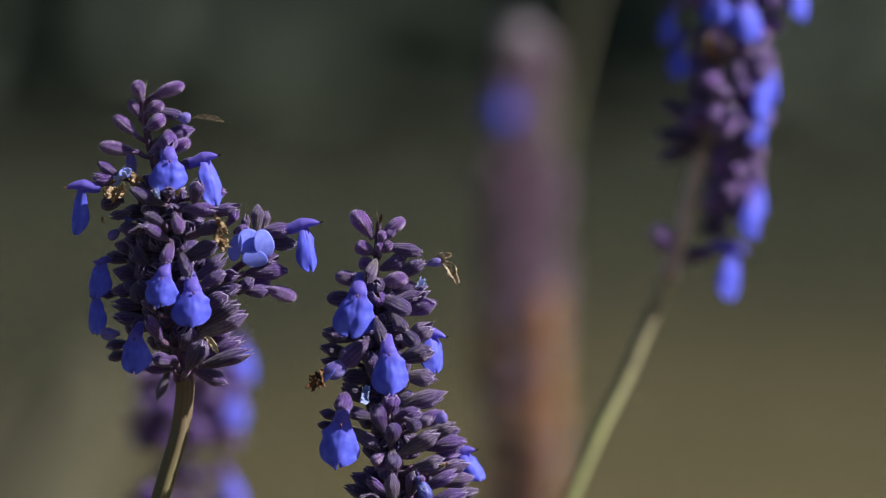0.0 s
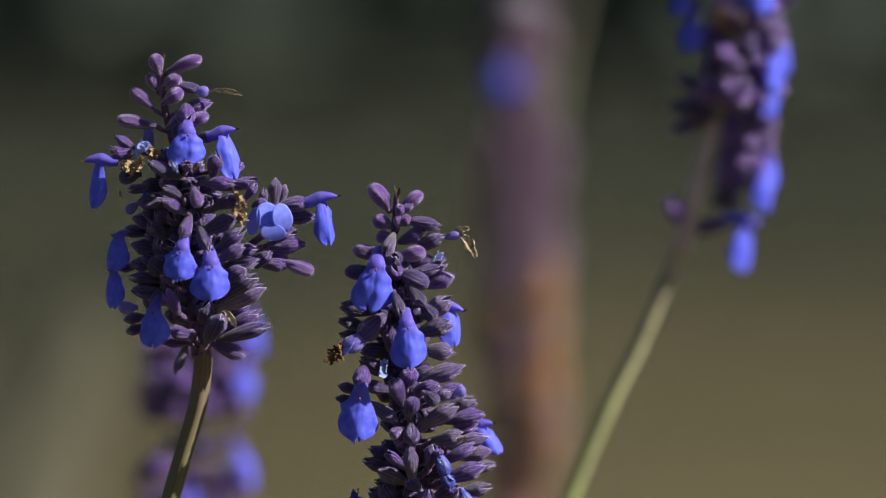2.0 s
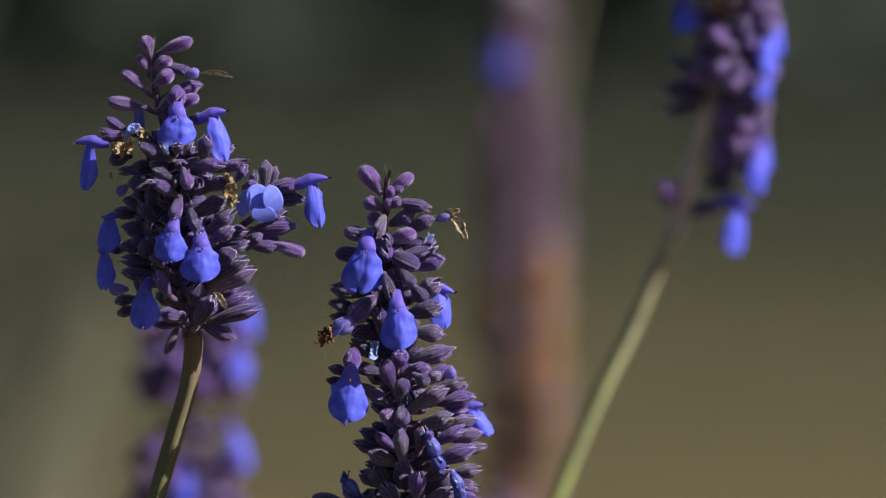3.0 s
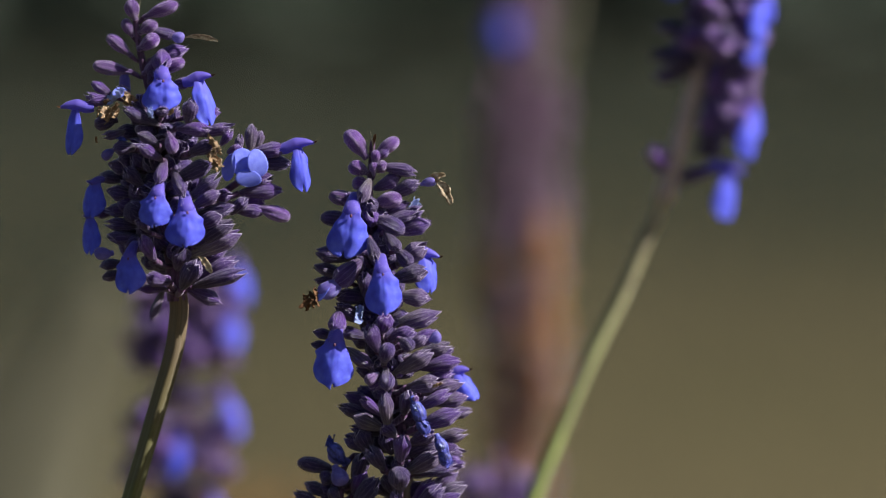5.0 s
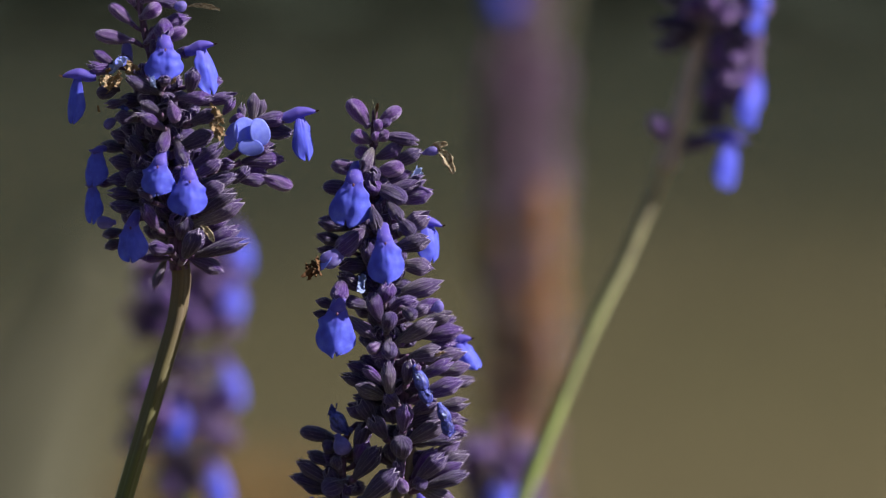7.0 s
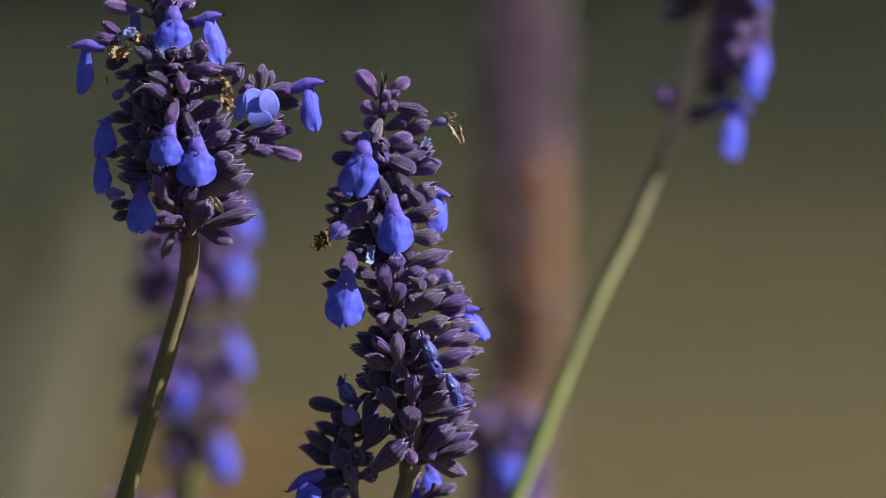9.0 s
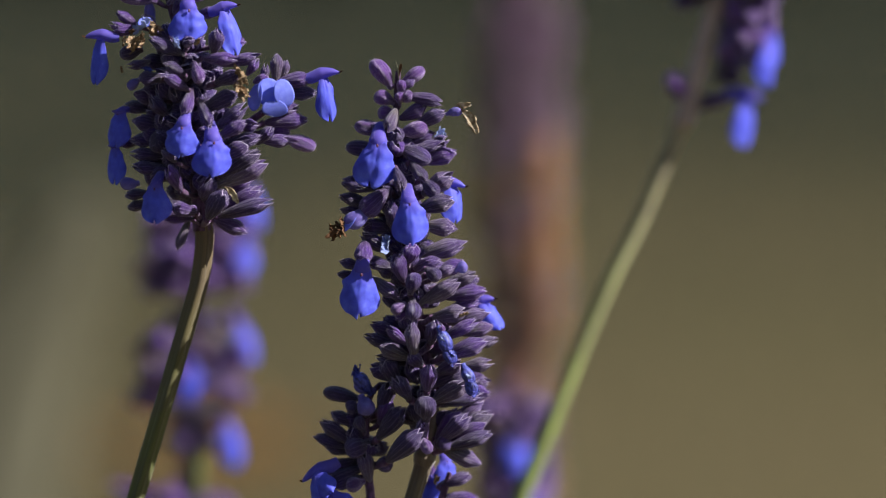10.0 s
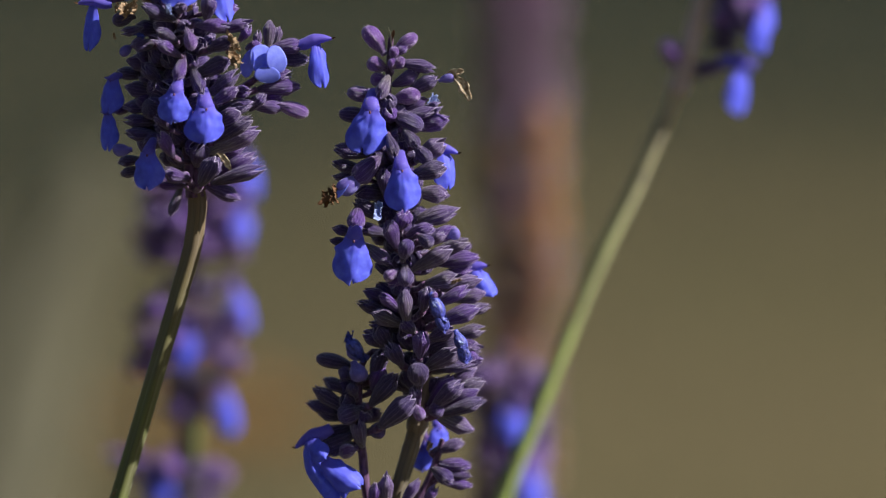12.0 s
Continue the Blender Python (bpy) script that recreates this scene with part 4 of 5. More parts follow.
calyx(M, 718, 668, 782, 676, 38, 30, 46, PALE_CALYXES)
side_corolla(M, (748, 592), (794, 601), (772, 666), 28, 50, -10, 55)
corolla(M, 692, 628, 4, 66, 75, 104, 0, False)
calyx(M, 668, 566, 686, 612, 31, 64, 98, SHADED_OLIVE_CALYXES)
calyx(M, 640, 602, 566, 590, 34, 14, 16, SHADED_OLIVE_CALYXES)
calyx(M, 630, 632, 564, 614, 28, 10, 12, SHADED_OLIVE_CALYXES)
calyx(M, 632, 646, 564, 640, 26, 0, 4, SHADED_OLIVE_CALYXES)
calyx(M, 655, 606, 598, 656, 44, 44, 74)
spent(M, 622, 640, 584, 672, 35, 64, 80)
flat_lobe(M, 586, 664, 22, 34, 84, 40, -50)
shrivelled(M, 570, 672, 34, 78, ROTTEDS)
shrivelled(M, 558, 682, 26, 74, ROTTEDS)
withered_strip(M, 572, 670, 544, 690, 12, 78, 0, ROTTED)
calyx(M, 664, 676, 662, 620, 36, 40, 60, SHADED_OLIVE_CALYXES)
calyx(M, 668, 672, 602, 668, 34, 20, 34, SHADED_OLIVE_CALYXES)
calyx(M, 664, 716, 600, 686, 34, 30, 44, SHADED_OLIVE_CALYXES)
shrivelled(M, 650, 702, 30, 56, PALES)
# second ring
calyx(M, 684, 768, 666, 712, 38, 76, 102)
calyx(M, 690, 734, 702, 700, 36, 70, 96)
calyx(M, 700, 728, 800, 692, 40, 10, 30, PALE_CALYXES)
calyx(M, 702, 746, 752, 724, 36, 56, 80)
knob(M, 722, 744, 746, 764, 26, 84, 98)
calyx(M, 724, 756, 800, 736, 36, 40, 60)
spent(M, 774, 748, 796, 740, 22, 62, 66)
calyx(M, 732, 764, 776, 738, 26, 70, 82, PALE_CALYXES)
calyx(M, 710, 808, 792, 762, 38, 60, 78, PALE_CALYXES)
calyx(M, 748, 776, 820, 752, 33, 10, 20, PALE_CALYXES)
calyx(M, 754, 796, 838, 780, 36, 14, 30)
calyx(M, 744, 784, 826, 762, 30, -10, -4)
knob(M, 694, 790, 704, 754, 30, 84, 106)
corolla(M, 608, 752, -6, 72, 80, 94)
calyx(M, 665, 742, 610, 728, 34, 40, 60, SHADED_OLIVE_CALYXES)
calyx(M, 612, 744, 566, 728, 24, 50, 60, SHADED_OLIVE_CALYXES)
calyx(M, 606, 758, 560, 752, 18, 56, 62, SHADED_OLIVE_CALYXES)
calyx(M, 622, 758, 680, 802, 30, 50, 74, PALE_CALYXES)
bud(M, 686, 806, 662, 822, 24, 84, 98)
calyx(M, 694, 806, 668, 838, 30, 70, 96)
knob(M, 698, 798, 701, 834, 31, 84, 106)
bud(M, 716, 812, 728, 808, 10, 60, 66)
# third ring
calyx(M, 734, 832, 802, 820, 40, 50, 74, PALE_CALYXES)
shrivelled(M, 790, 825, 14, 80, DRIEDS)
calyx(M, 756, 822, 824, 796, 32, 10, 20)
calyx(M, 762, 842, 840, 820, 34, 20, 34, PALE_CALYXES)
side_corolla(M, (812, 806), (846, 800), (848, 858), 26, 46, -40, 50)
calyx(M, 730, 880, 738, 830, 36, 70, 88, SHADED_OLIVE_CALYXES)
bud(M, 752, 860, 750, 847, 12, 96, 104)
calyx(M, 744, 872, 824, 834, 36, 40, 56)
calyx(M, 770, 858, 850, 846, 32, 0, 10, PALE_CALYXES)
calyx(M, 752, 902, 838, 868, 38, 40, 56)
calyx(M, 786, 884, 860, 868, 28, 4, 10, PALE_CALYXES)
calyx(M, 690, 872, 618, 838, 30, 20, 34, SHADED_OLIVE_CALYXES)
calyx(M, 684, 890, 604, 860, 34, 30, 44, SHADED_OLIVE_CALYXES)
calyx(M, 690, 880, 648, 846, 30, 54, 72)
calyx(M, 694, 904, 634, 878, 34, 56, 72, PALE_CALYXES)
calyx(M, 690, 914, 630, 896, 30, 20, 30, SHADED_OLIVE_CALYXES)
calyx(M, 702, 905, 697, 834, 33, 80, 104, PALE_CALYXES)
calyx(M, 716, 918, 690, 892, 32, 70, 90, SHADED_OLIVE_CALYXES)
wilted(M, 744, 846, 764, 892, 27, 96)
wilted(M, 754, 876, 770, 914, 25, 98)
# pale scrap added as the white highlight on these wilted corollas
shrivelled(M, 752, 868, 14, 112, PALES)
wilted(M, 788, 912, 802, 948, 24, 88)
wilted(M, 794, 934, 810, 968, 24, 90)
# another pale scrap that stands in for a highlight
shrivelled(M, 796, 934, 12, 102, PALES)
calyx(M, 740, 930, 790, 905, 36, 60, 80, SHADED_OLIVE_CALYXES)
calyx(M, 776, 924, 850, 908, 34, 14, 26, PALE_CALYXES)
calyx(M, 738, 950, 800, 925, 40, 50, 70, SHADED_OLIVE_CALYXES)
calyx(M, 772, 940, 830, 932, 32, 20, 34)
calyx(M, 778, 946, 844, 944, 32, 0, 8, PALE_CALYXES)
calyx(M, 776, 960, 846, 966, 32, 10, 18)
calyx(M, 724, 962, 728, 910, 38, 80, 106)
calyx(M, 732, 982, 804, 940, 42, 50, 72, PALE_CALYXES)
calyx(M, 744, 984, 834, 974, 32, 30, 44, SHADED_OLIVE_CALYXES)
# the bare stretch under it, with the right-hand fan
knob(M, 722, 1014, 722, 974, 40, 76, 100)
calyx(M, 722, 1044, 714, 1008, 28, 60, 84)
bud(M, 714, 1044, 729, 1070, 27, 64, 84)
knob(M, 740, 1058, 764, 1050, 31, 40, 56)
calyx(M, 740, 1046, 788, 986, 36, 20, 30)
calyx(M, 746, 1052, 806, 994, 44, 44, 64, SHADED_OLIVE_CALYXES)
calyx(M, 768, 1024, 828, 976, 36, 0, 10, PALE_CALYXES)
calyx(M, 770, 1034, 848, 998, 36, 4, 16, PALE_CALYXES)
calyx(M, 762, 1052, 836, 1016, 34, 24, 40)
calyx(M, 760, 1062, 850, 1034, 37, 34, 50, SHADED_OLIVE_CALYXES)
calyx(M, 750, 1062, 828, 1094, 34, 24, 34, PALE_CALYXES)
# left side branch
calyx(M, 672, 946, 646, 900, 38, 40, 56, SHADED_OLIVE_CALYXES)
calyx(M, 672, 942, 620, 912, 36, 24, 36, SHADED_OLIVE_CALYXES)
calyx(M, 694, 976, 666, 930, 42, 60, 80, SHADED_OLIVE_CALYXES)
calyx(M, 640, 1000, 662, 942, 36, 30, 44, SHADED_OLIVE_CALYXES)
wilted(M, 626, 968, 598, 930, 30, 28)
spent(M, 634, 962, 594, 952, 26, 20, 26)
knob(M, 610, 976, 540, 962, 31, 10, 10)
spent(M, 606, 968, 622, 1004, 38, 46, 60)
knob(M, 588, 1000, 590, 978, 22, 20, 26)
knob(M, 604, 998, 582, 990, 20, 26, 32)
calyx(M, 608, 1022, 545, 1000, 32, 10, 10, SHADED_OLIVE_CALYXES)
knob(M, 612, 1032, 600, 1008, 24, 40, 50)
calyx(M, 602, 1058, 524, 1012, 35, 14, 20, SHADED_OLIVE_CALYXES)
calyx(M, 594, 1062, 514, 1038, 28, 6, 8, SHADED_OLIVE_CALYXES)
calyx(M, 598, 1070, 536, 1056, 26, 0, 0, SHADED_OLIVE_CALYXES)
knob(M, 622, 1052, 580, 1068, 38, 30, 50)
calyx(M, 636, 1046, 690, 984, 44, 40, 60, SHADED_OLIVE_CALYXES)
calyx(M, 640, 1020, 660, 972, 34, 30, 44)
calyx(M, 652, 1086, 722, 1024, 44, 60, 90, SHADED_OLIVE_CALYXES)
calyx(M, 622, 1122, 610, 1060, 38, 24, 40, PALE_CALYXES)
knob(M, 630, 1092, 663, 1090, 30, 30, 40)
bud(M, 614, 1120, 580, 1130, 30, 26, 36)
calyx(M, 612, 1082, 524, 1108, 33, 4, 12, SHADED_OLIVE_CALYXES)
calyx(M, 612, 1094, 540, 1128, 38, 14, 26, SHADED_OLIVE_CALYXES)
calyx(M, 606, 1112, 548, 1134, 28, 24, 34, SHADED_OLIVE_CALYXES)
side_corolla(M, (552, 1094), (501, 1122), (546, 1146), 33, 40, 34, 60)
draped_lip(M, [(530, 1112), (532, 1134), (545, 1160), (566, 1184), (588, 1212)], [22, 32, 44, 56, 50], 46)
set_lip(M, M.at(556, 1146, 56), M.at(614, 1198, 62), 52, Vector((0.3, -1, 0.5)))
set_lip(M, M.at(526, 1110, 50), M.at(560, 1142, 64), 40, Vector((-0.2, -1, 0.4)))
# right side branch
corolla(M, 758, 1084, 20, 47, 48, -60)
corolla(M, 728, 1122, -10, 40, 42, -70)
shrivelled(M, 742, 1116, 16, 10, DRIEDS)
calyx(M, 744, 1128, 812, 1110, 32, 0, 10)
calyx(M, 746, 1152, 824, 1146, 34, 0, 10)
calyx(M, 746, 1156, 788, 1184, 31, 24, 50, SHADED_OLIVE_CALYXES)
calyx(M, 756, 1168, 824, 1170, 24, 6, 10)
calyx(M, 756, 1178, 826, 1190, 24, 6, 10)
# calyces at the foot of the head
calyx(M, 642, 1228, 642, 1176, 32, 40, 50)
calyx(M, 664, 1232, 666, 1158, 30, 40, 50, PALE_CALYXES)
calyx(M, 690, 1226, 726, 1172, 24, 40, 50)
calyx(M, 730, 1222, 758, 1184, 30, 30, 40)

# stalks out of focus
R_STEM = stem_material("yellow_green_stem", (0.28, 0.38, 0.07), (0.35, 0.34, 0.16), (0.40, 0.31, 0.22), 0.595, 0.672)
R = Stalk("sage_stalk", 0.088, (24, 8), "leaning blue sage spike on a yellow-green stem", "sage stalks")
R_AXIS = [(1320, -150), (1292, 0), (1255, 180), (1215, 330), (1172, 490)]
foot(R, [(1172, 480), (1150, 540), (1100, 655), (1050, 755), (1000, 870), (940, 1020), (872, 1190)], -0.11, 25, R_STEM, 24)
stem(R, "rachis", R_AXIS, [16, 20, 25, 30, 36], stem_material("dusky_rachis", (0.60, 0.46, 0.38), (0.54, 0.40, 0.36), (0.38, 0.26, 0.29), 0.6, 0.75))
whorls(R, R_AXIS, [-120, -80, -40, 0], 9, 96, 64, 14, [CALYXES, BUDS])
whorls(R, [(1300, 30), (1262, 260)], [55, 90, 125, 160, 195, 225], 10, 86, 62, 10, [CALYXES, BUDS])
whorls(R, [(1292, 250), (1276, 400)], [262, 292, 322, 352], 6, 58, 54, 6, [CALYXES, BUDS])
# lowest flower, arched on its long calyx
calyx(R, 1196, 462, 1268, 432, 30, 0, 10)
calyx(R, 1200, 440, 1262, 440, 24, -6, 0)
side_corolla(R, (1262, 434), (1316, 446), (1276, 530), 32, 52, 10, 60)
bud(R, 1184, 452, 1146, 398, 36, 0, 10)
# second ring, on the sunny flank
calyx(R, 1236, 330, 1296, 306, 34, 10, 20)
calyx(R, 1240, 318, 1324, 296, 34, 10, 24)
calyx(R, 1242, 292, 1290, 276, 34, 20, 34)
calyx(R, 1236, 350, 1300, 344, 36, 20, 30, SHADED_OLIVE_CALYXES)
calyx(R, 1226, 385, 1296, 372, 38, 14, 24, SHADED_OLIVE_CALYXES)
calyx(R, 1222, 405, 1286, 402, 36, 6, 12, SHADED_OLIVE_CALYXES)
calyx(R, 1250, 330, 1340, 340, 30, -6, 0)
corolla(R, 1320, 352, 38, 53, 72, 40)
corolla(R, 1330, 330, 60, 40, 54, 20)
# upper rings
corolla(R, 1338, 138, 48, 55, 72, 40)
corolla(R, 1330, 200, 42, 52, 59, 40)
corolla(R, 1346, 118, 62, 43, 63, 10)
corolla(R, 1174, 24, -45, 50, 54, 24)
corolla(R, 1190, 84, -35, 50, 56, 40)
corolla(R, 1306, 6, 14, 64, 67, 70)
corolla(R, 1256, -14, -12, 57, 56, 70)
corolla(R, 1404, -20, 50, 52, 59, 20)
shrivelled(R, 1242, 78, 40, 70, DRIEDS)
shrivelled(R, 1252, 92, 30, 74, ROTTEDS)
calyx(R, 1240, 215, 1200, 190, 34, 40, 60)
calyx(R, 1244, 210, 1150, 180, 34, 0, 10, SHADED_OLIVE_CALYXES)
calyx(R, 1236, 240, 1136, 234, 34, 0, 10, SHADED_OLIVE_CALYXES)
calyx(R, 1228, 262, 1144, 280, 34, 0, 10, SHADED_OLIVE_CALYXES)
calyx(R, 1240, 250, 1172, 244, 32, 20, 30, SHADED_OLIVE_CALYXES)
calyx(R, 1262, 236, 1312, 262, 34, 30, 44)
calyx(R, 1268, 220, 1290, 180, 36, 60, 84)
calyx(R, 1258, 250, 1268, 290, 34, 30, 44)
calyx(R, 1350, 20, 1396, -10, 28, 0, 10)

K = Stalk("sage_stalk", 0.158, (27, 12), "blurred blue sage spike with open gaps between its whorls", "sage stalks")
K_AXIS = [(312, 560), (304, 800), (300, 1000), (285, 1200)]
foot(K, [(322, 1000), (300, 1150), (290, 1230)], 0.02, 30, BROWN_GREEN, 26)
stem(K, "rachis", K_AXIS, [16, 20, 24, 28], RACHIS)
whorls(K, K_AXIS, [650, 680, 710, 740, 770], 12, 116, 74, 10, [CALYXES, BUDS, DUSTY_CALYXES])
whorls(K, K_AXIS, [880, 905, 930, 955], 12, 118, 74, 6, [CALYXES, BUDS, DUSTY_CALYXES])
whorls(K, K_AXIS, [825, 1000, 1045], 5, 56, 46, 10, [CALYXES, SHADED_OLIVE_CALYXES])
whorls(K, K_AXIS, [1165, 1195], 9, 96, 70, 10, [CALYXES, BUDS])
corolla(K, 400, 696, 42, 54, 59, 40)
corolla(K, 392, 846, 42, 54, 62, 40)
corolla(K, 298, 912, -5, 54, 69, 90)
corolla(K, 366, 1020, 30, 46, 75, 40)
corolla(K, 410, 612, 40, 54, 61, 20)
calyx(K, 330, 1000, 372, 1000, 34, 10, 20)
corolla(K, 252, 1160, -20, 54, 57, 60)
calyx(K, 300, 1160, 150, 1140, 36, 10, 20)
calyx(K, 290, 1150, 130, 1120, 36, 10, 20)

Q = Stalk("sage_stalk", 0.158, (27, 12), "blurred young blue sage spike low beside a green stem", "sage stalks")
Q_AXIS = [(866, 930), (872, 1100), (880, 1260)]
foot(Q, [(872, 1150), (880, 1260), (884, 1330)], 0.03, 30, BROWN_GREEN, 26)
stem(Q, "rachis", Q_AXIS, [14, 20, 24], RACHIS)
whorls(Q, Q_AXIS, [975, 1010, 1045, 1085, 1125, 1165, 1205], 10, 82, 62, 16, [CALYXES, BUDS, DUSTY_CALYXES])
corolla(Q, 879, 1040, 25, 60, 66, 60)
corolla(Q, 912, 1162, 30, 62, 70, 50)

B = Stalk("sage_stalk", 0.4255, (0, 0), "tall fading sage spike, purple above and withered brown below", "sage stalks")
B_AXIS = [(925, 60), (920, 500), (918, 900), (915, 1260)]
foot(B, [(925, 1200), (925, 1300), (922, 1400)], 0.0, 34, BROWN_GREEN, 30)
stem(B, "rachis", B_AXIS, [18, 26, 30, 32], RACHIS)
whorls(B, B_AXIS, [95, 130, 165, 200, 235, 270], 7, 62, 52, 22, [DUSTY_CALYXES])
whorls(B, B_AXIS, [305, 340, 375, 410, 445, 480, 515, 550], 8, 88, 62, 16, [DUSTY_CALYXES])
whorls(B, B_AXIS, [585, 620, 655, 690, 725, 760, 795, 830, 865], 8, 90, 66, 12, [DUSTY_CALYXES, BROWN_CALYXES])
# orange and brown calyces on the right only paint in the sunlit side
for v in range(548, 900, 30):
    kind = SUNLIT_DRY_CALYXES if v < 750 and v % 90 else BROWN_CALYXES
    calyx(B, 948, v, 1002 + dice.uniform(-14, 6), v - 18, 44, 20, 34, kind, False)
    calyx(B, 958, v + 12, 982, v - 20, 40, 50, 70, kind, False)
whorls(B, B_AXIS, [900, 940, 980, 1020, 1060, 1110, 1160], 8, 74, 60, 12, [BROWN_CALYXES, BROWN_CALYXES, DUSTY_CALYXES])
corolla(B, 890, 172, -15, 54, 52, 50)
calyx(B, 925, 115, 926, 28, 56, 0, 0, BLEACHED_CALYXES)
calyx(B, 920, 105, 905, 40, 36, 20, 40, BLEACHED_CALYXES)
calyx(B, 930, 105, 948, 42, 36, 20, 40, BLEACHED_CALYXES)
bud(B, 915, 90, 890, 50, 30, 10, 20)
bud(B, 935, 90, 955, 55, 30, 10, 20)


# ---- setting ----
k = Mat("dry_lawn", 0.95, 0.0)
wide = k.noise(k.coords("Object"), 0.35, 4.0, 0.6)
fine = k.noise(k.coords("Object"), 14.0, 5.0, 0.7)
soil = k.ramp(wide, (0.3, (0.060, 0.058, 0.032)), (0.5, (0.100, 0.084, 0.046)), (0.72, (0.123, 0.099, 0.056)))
# shade over the far lawn is painted in: darker with distance and leftward
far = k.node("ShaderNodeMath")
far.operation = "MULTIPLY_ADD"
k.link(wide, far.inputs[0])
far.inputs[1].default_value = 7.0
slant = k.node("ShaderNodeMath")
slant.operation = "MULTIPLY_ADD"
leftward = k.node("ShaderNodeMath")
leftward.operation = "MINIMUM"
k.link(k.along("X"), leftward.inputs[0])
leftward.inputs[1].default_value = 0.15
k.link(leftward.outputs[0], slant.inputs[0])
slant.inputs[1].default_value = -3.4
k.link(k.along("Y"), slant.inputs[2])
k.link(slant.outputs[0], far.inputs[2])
shade_span = k.node("ShaderNodeMapRange")
shade_span.inputs["From Min"].default_value, shade_span.inputs["From Max"].default_value = 7.0, 16.0
k.link(far.outputs[0], shade_span.inputs["Value"])
soil = k.mix(shade_span.outputs["Result"], soil, (0.0150, 0.0205, 0.0180))
soil = k.mix(k.ramp(fine, (0.4, (0, 0, 0)), (0.65, (0.6, 0.6, 0.6))), soil, (0.05, 0.043, 0.021))
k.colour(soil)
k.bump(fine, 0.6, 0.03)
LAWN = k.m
bm = bmesh.new()
side_n = 90
grid = []
for j in range(side_n + 1):
    for i in range(side_n + 1):
        x = math.copysign(abs(2 * i / side_n - 1) ** 2.6, i - side_n / 2) * 900
        y = math.copysign(abs(2 * j / side_n - 1) ** 2.6, j - side_n / 2) * 900
        z = 0.03 * noise.noise(Vector((x, y, 0)) * 0.6) if abs(x) + abs(y) > 2 else 0.0
        grid.append(bm.verts.new((x, y, z)))
for j in range(side_n):
    for i in range(side_n):
        a = j * (side_n + 1) + i
        bm.faces.new((grid[a], grid[a + 1], grid[a + side_n + 2], grid[a + side_n + 1]))
me = bpy.data.meshes.new("ground")
bm.to_mesh(me)
bm.free()
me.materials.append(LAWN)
tagged(new("ground", me), "dry olive-brown lawn soil, its far shade painted in, far out of focus", "ground", "", "structure")

k = Mat("grass_blade", 0.7, 0.2)
k.colour(k.ramp(k.island(), (0.0, (0.10, 0.105, 0.045)), (0.5, (0.18, 0.145, 0.07)), (1.0, (0.25, 0.19, 0.10))))
k.thin(0.3, (0.2, 0.17, 0.07))
GRASS = k.m
gr = random.Random(3)
verts, faces = [], []
for _ in range(9000):
    y = 2.5 + 20 * gr.random() ** 1.3
    x = gr.uniform(-1, 1) * (0.8 + 0.2 * y)
    h, a, lean = gr.uniform(0.02, 0.055), gr.uniform(0, 6.28), gr.uniform(0.0, 0.035)
    dx, dy, b = math.cos(a) * 0.0025, math.sin(a) * 0.0025, len(verts)
    lx, ly = math.cos(a + 1.5) * lean, math.sin(a + 1.5) * lean
    verts += [(x - dx, y - dy, -0.02), (x + dx, y + dy, -0.02), (x + dx + lx * 0.4, y + dy + ly * 0.4, h * 0.6),
              (x - dx + lx * 0.4, y - dy + ly * 0.4, h * 0.6), (x + lx, y + ly, h)]
    faces += [(b, b + 1, b + 2, b + 3), (b + 3, b + 2, b + 4)]
tagged(new("grass", mesh_of("grass", verts, faces, [GRASS], None, False)), "short dry grass blades on the lawn", "grass", "", "stuff")

k = Mat("hedge_leaf", 0.55, 0.3)
k.colour(k.ramp(k.island(), (0.0, (0.10, 0.130, 0.095)), (0.6, (0.145, 0.180, 0.134)), (1.0, (0.185, 0.225, 0.17))))
LEAF = k.m
k = Mat("hedge_bark", 0.9, 0.1)
n1 = k.noise(k.coords("Object", (1, 1, 0.3)), 9.0, 4.0)
k.colour(k.ramp(n1, (0.3, (0.04, 0.03, 0.022)), (0.7, (0.11, 0.085, 0.06))))
BARK = k.m


def crown_mesh(seed):
    """Many small leaves in uneven clumps."""
    rng = random.Random(seed)
    verts, faces = [], []
    for c in range(110):
        a, rr, z = rng.uniform(0, 6.28), 1.75 * math.sqrt(rng.random()), 0.62 + 3.2 * ((c * 0.618) % 1.0)
        cx, cy, cr = rr * math.cos(a), 0.7 * rr * math.sin(a), rng.uniform(0.28, 0.5)
        for _ in range(64):
            v = Vector((rng.gauss(0, 1), rng.gauss(0, 1), rng.gauss(0, 1))).normalized() * cr * rng.uniform(0.5, 1.0)
            p = Vector((cx, cy, z)) + v
            p.z = max(0.36, p.z)
            t1 = Vector((rng.gauss(0, 1), rng.gauss(0, 1), rng.gauss(0, 1))).normalized()
            t2 = t1.orthogonal().normalized() * 0.06
            b = len(verts)
            verts += [p - t1 * 0.10, p + t2, p + t1 * 0.10, p - t2]
            faces.append((b, b + 1, b + 2, b + 3))
    return mesh_of("crown", verts, faces, [LEAF], None, False)


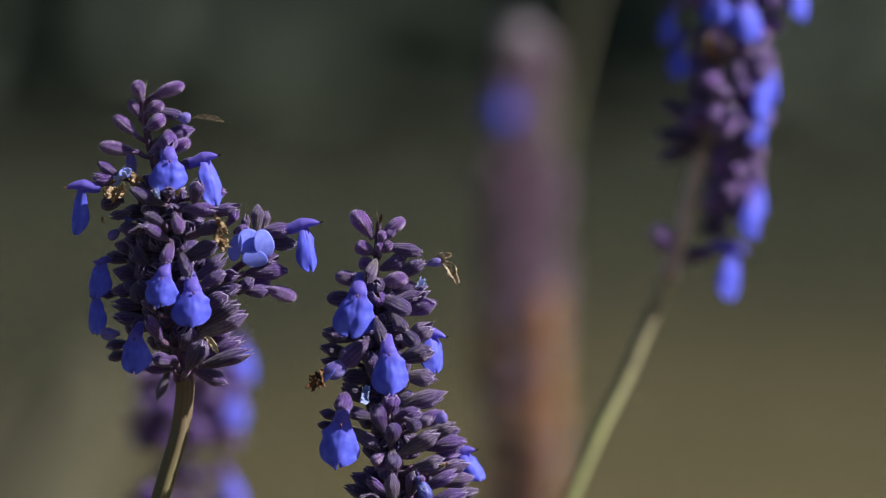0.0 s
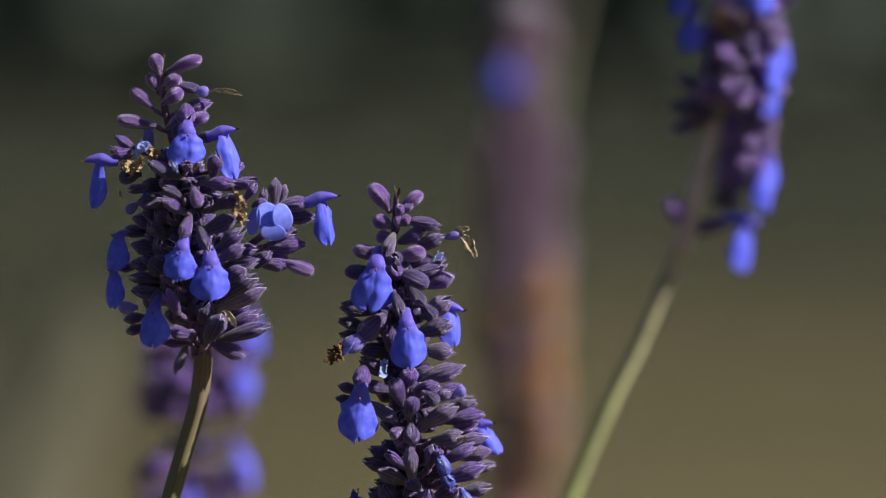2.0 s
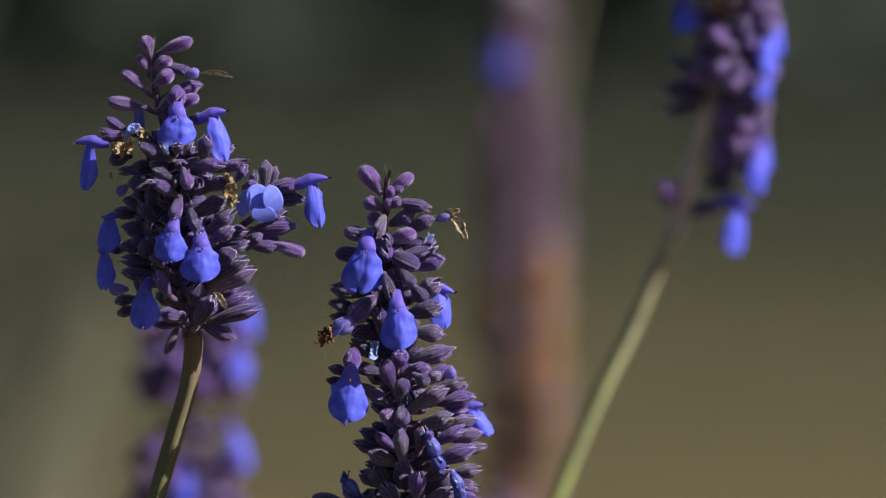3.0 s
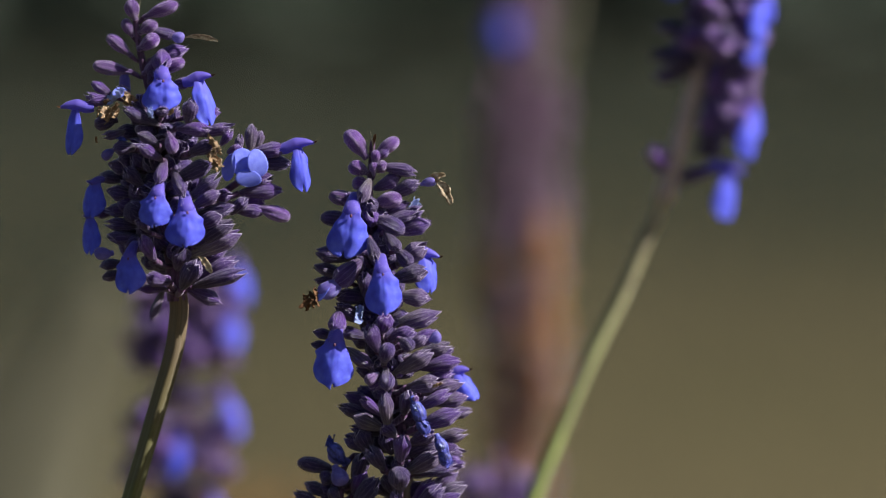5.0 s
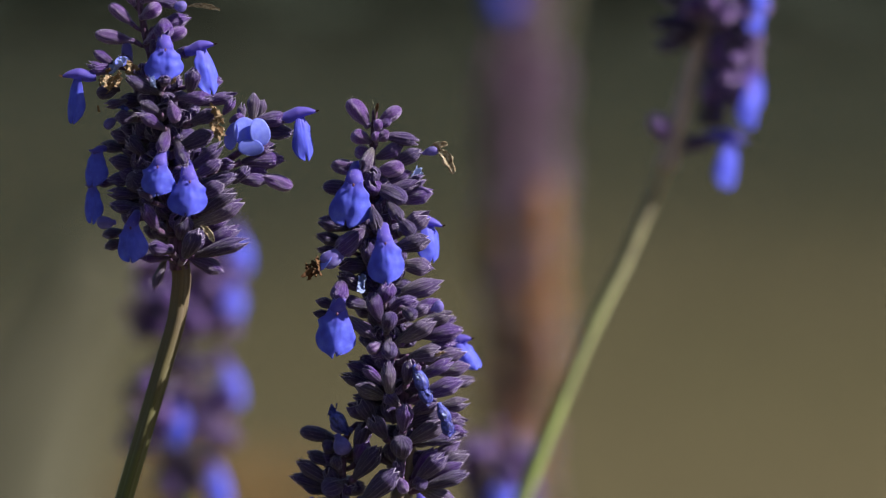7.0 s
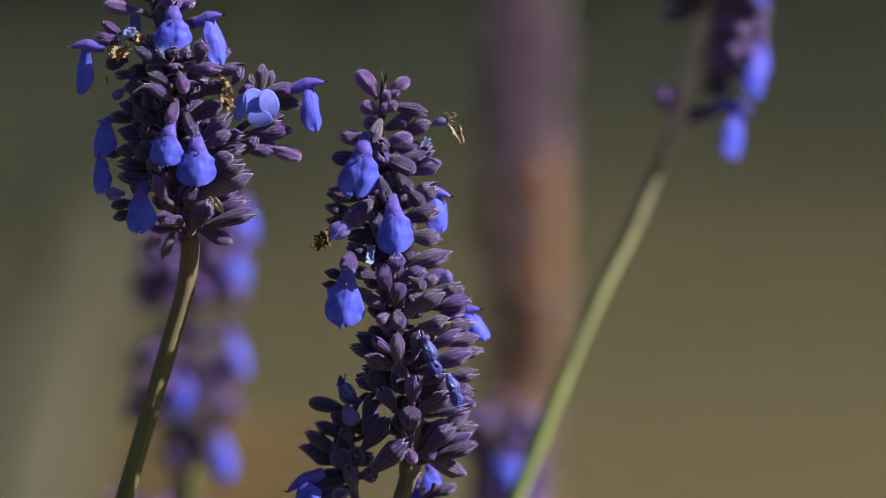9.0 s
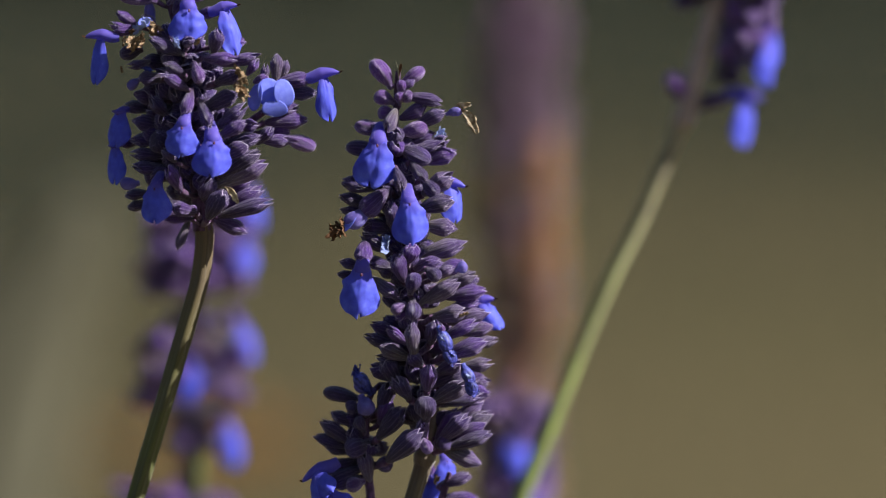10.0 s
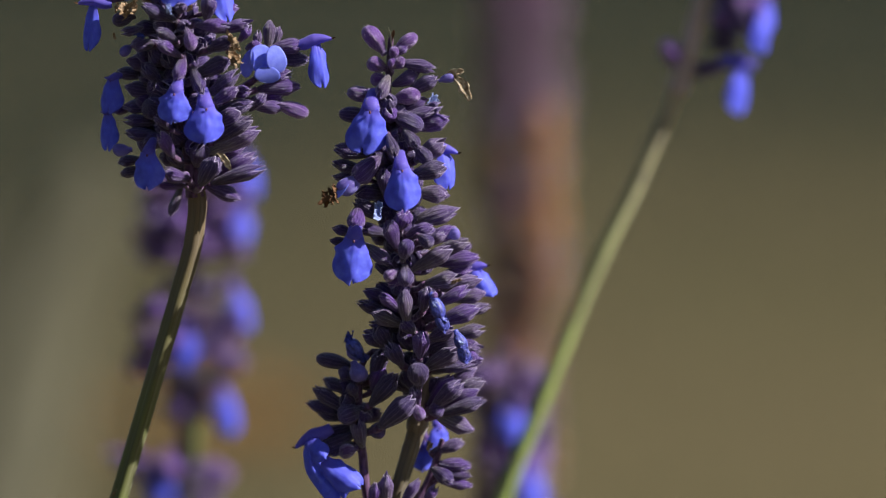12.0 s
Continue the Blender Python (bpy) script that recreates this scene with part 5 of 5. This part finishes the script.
def shrub(m, crown, seed):
    root = new("hedge_shrub")
    root.matrix_basis = m
    tagged(root, "dark green leafy shrub in shade behind the lawn", "shrub", "shrubs along the lawn")
    for i, (dx, dz) in enumerate(((0.0, 2.4), (0.5, 2.0), (-0.45, 2.1))):
        pts = [Vector((0.05 * i, 0, -0.05)), Vector((dx * 0.3, 0.02, 0.6)), Vector((dx, 0.05, dz))]
        ob = new("trunk" if i == 0 else "limb", tube_mesh("trunk", pts, [0.07, 0.05, 0.02], BARK, 8))
        ob.parent = root
    ob = new("crown", crown)
    ob.parent = root
    return root


CROWNS = [crown_mesh(s) for s in (1, 2, 3)]
row = random.Random(5)
for depth, n in ((58.0, 17), (61.0, 17)):
    for i in range(n):
        x = (i - (n - 1) / 2) * 2.1 + row.uniform(-0.4, 0.4)
        grown = pose(x, depth + row.uniform(-0.8, 0.8), 0, 0, 0, row.uniform(-25, 25)) @ Matrix.Scale(row.uniform(1.9, 2.3), 4)
        shrub(grown, CROWNS[row.randrange(3)], i)


# ---- blurred things on and over the lawn ----
k = Mat("pale_blade", 0.6, 0.25)
n1 = k.noise(k.coords("Object", (60, 60, 4)), 2.0, 4.0)
k.colour(k.ramp(n1, (0.3, (0.185, 0.172, 0.115)), (0.7, (0.265, 0.245, 0.17))))
k.thin(0.25, (0.3, 0.32, 0.15))
BLADE = k.m


def grass_stalk(far, path, width, label, name="grass_stalk", category="grass", taper=(0.25, 0.7, 1.0, 1.0), flat=1.0):
    """A long stalk or strap leaf, rooted in the lawn; a leaf is flat, with a raised midrib."""
    st = Stalk(name, far, (0, 0), label, "")
    end = st.at(*path[-1])
    st.root.location = Vector((end.x, end.y, 0.0))
    st.root["category"] = category
    pts = [st.at(*p) - st.root.location for p in path] + [Vector((0.0, 0.0, -0.01))]
    wid = [st.size(width) * f / 2 for f in taper]
    wid += [wid[-1]] * (len(pts) - 4)
    here = Matrix.Translation(st.root.location) @ Matrix.Diagonal((1, flat, 1, 1))
    st.part("blade" if flat < 1 else "stem", tube_mesh("blade", pts, wid, BLADE, 16, 0.05), here)
    if flat < 1:
        st.part("midrib", tube_mesh("midrib", pts, [w * 0.10 for w in wid], BLADE, 8), Matrix.Translation(st.root.location - Vector((0, wid[-1] * flat, 0))))
    else:
        for k2 in (2, 4):
            knot = [pts[k2].lerp(pts[k2 - 1], t) for t in (0.0, 0.02, 0.04)]
            st.part("joint", tube_mesh("joint", knot, [wid[-1] * f for f in (1.1, 1.5, 1.1)], BLADE, 10), Matrix.Translation(st.root.location))


grass_stalk(1.6, [(180, 610), (122, 740), (35, 900), (-35, 1100), (-70, 1300)], 215, "broad pale green strap leaf rooted in the lawn", "strap_leaf", "leaf", (0.25, 0.7, 1.1, 1.45), 0.12)
grass_stalk(0.52, [(1068, -90), (1022, 60), (982, 230), (950, 460), (936, 800), (930, 1300)], 22, "thin olive grass stalk behind a fading spike")

k = Mat("fallen_leaf", 0.7, 0.2)
n1 = k.noise(k.coords("Object"), 25.0, 4.0)
k.colour(k.ramp(n1, (0.3, (0.20, 0.10, 0.03)), (0.7, (0.36, 0.20, 0.07))))
FALLEN = k.m


def fallen_leaf_mesh():
    """A curled dry leaf, pointed at both ends, 9 cm long."""
    verts, faces, n = [], [], 10
    for lay in (0.0, 0.0012):
        for j in range(n + 1):
            v = j / n
            w = 0.026 * math.sin(math.pi * min(1, 0.04 + v * 0.95)) ** 0.8
            for u in (-1, -0.5, 0, 0.5, 1):
                verts.append(((v - 0.5) * 0.09, u * w, 0.004 + lay + 0.014 * u * u + 0.02 * (v - 0.5) ** 2 * 4))
    h = 5 * (n + 1)
    for j in range(n):
        for i in range(4):
            a = j * 5 + i
            faces.append((a, a + 1, a + 6, a + 5))
            faces.append((h + a, h + a + 5, h + a + 6, h + a + 1))
        faces.append((j * 5, j * 5 + 5, h + j * 5 + 5, h + j * 5))
        faces.append((j * 5 + 4, h + j * 5 + 4, h + j * 5 + 9, j * 5 + 9))
    return mesh_of("fallen_leaf", verts, faces, [FALLEN])


lm = fallen_leaf_mesh()
lay = random.Random(12)
for i in range(16):
    ob = new("fallen_leaf", lm)
    ob.matrix_basis = pose(-0.30 + lay.gauss(0, 0.07), 4.05 + lay.gauss(0, 0.16), 0.012, lay.uniform(-10, 10), lay.uniform(-10, 10), lay.uniform(0, 360))
    tagged(ob, "curled orange-brown dead leaf lying on the lawn", "leaf", "fallen leaves on the lawn")
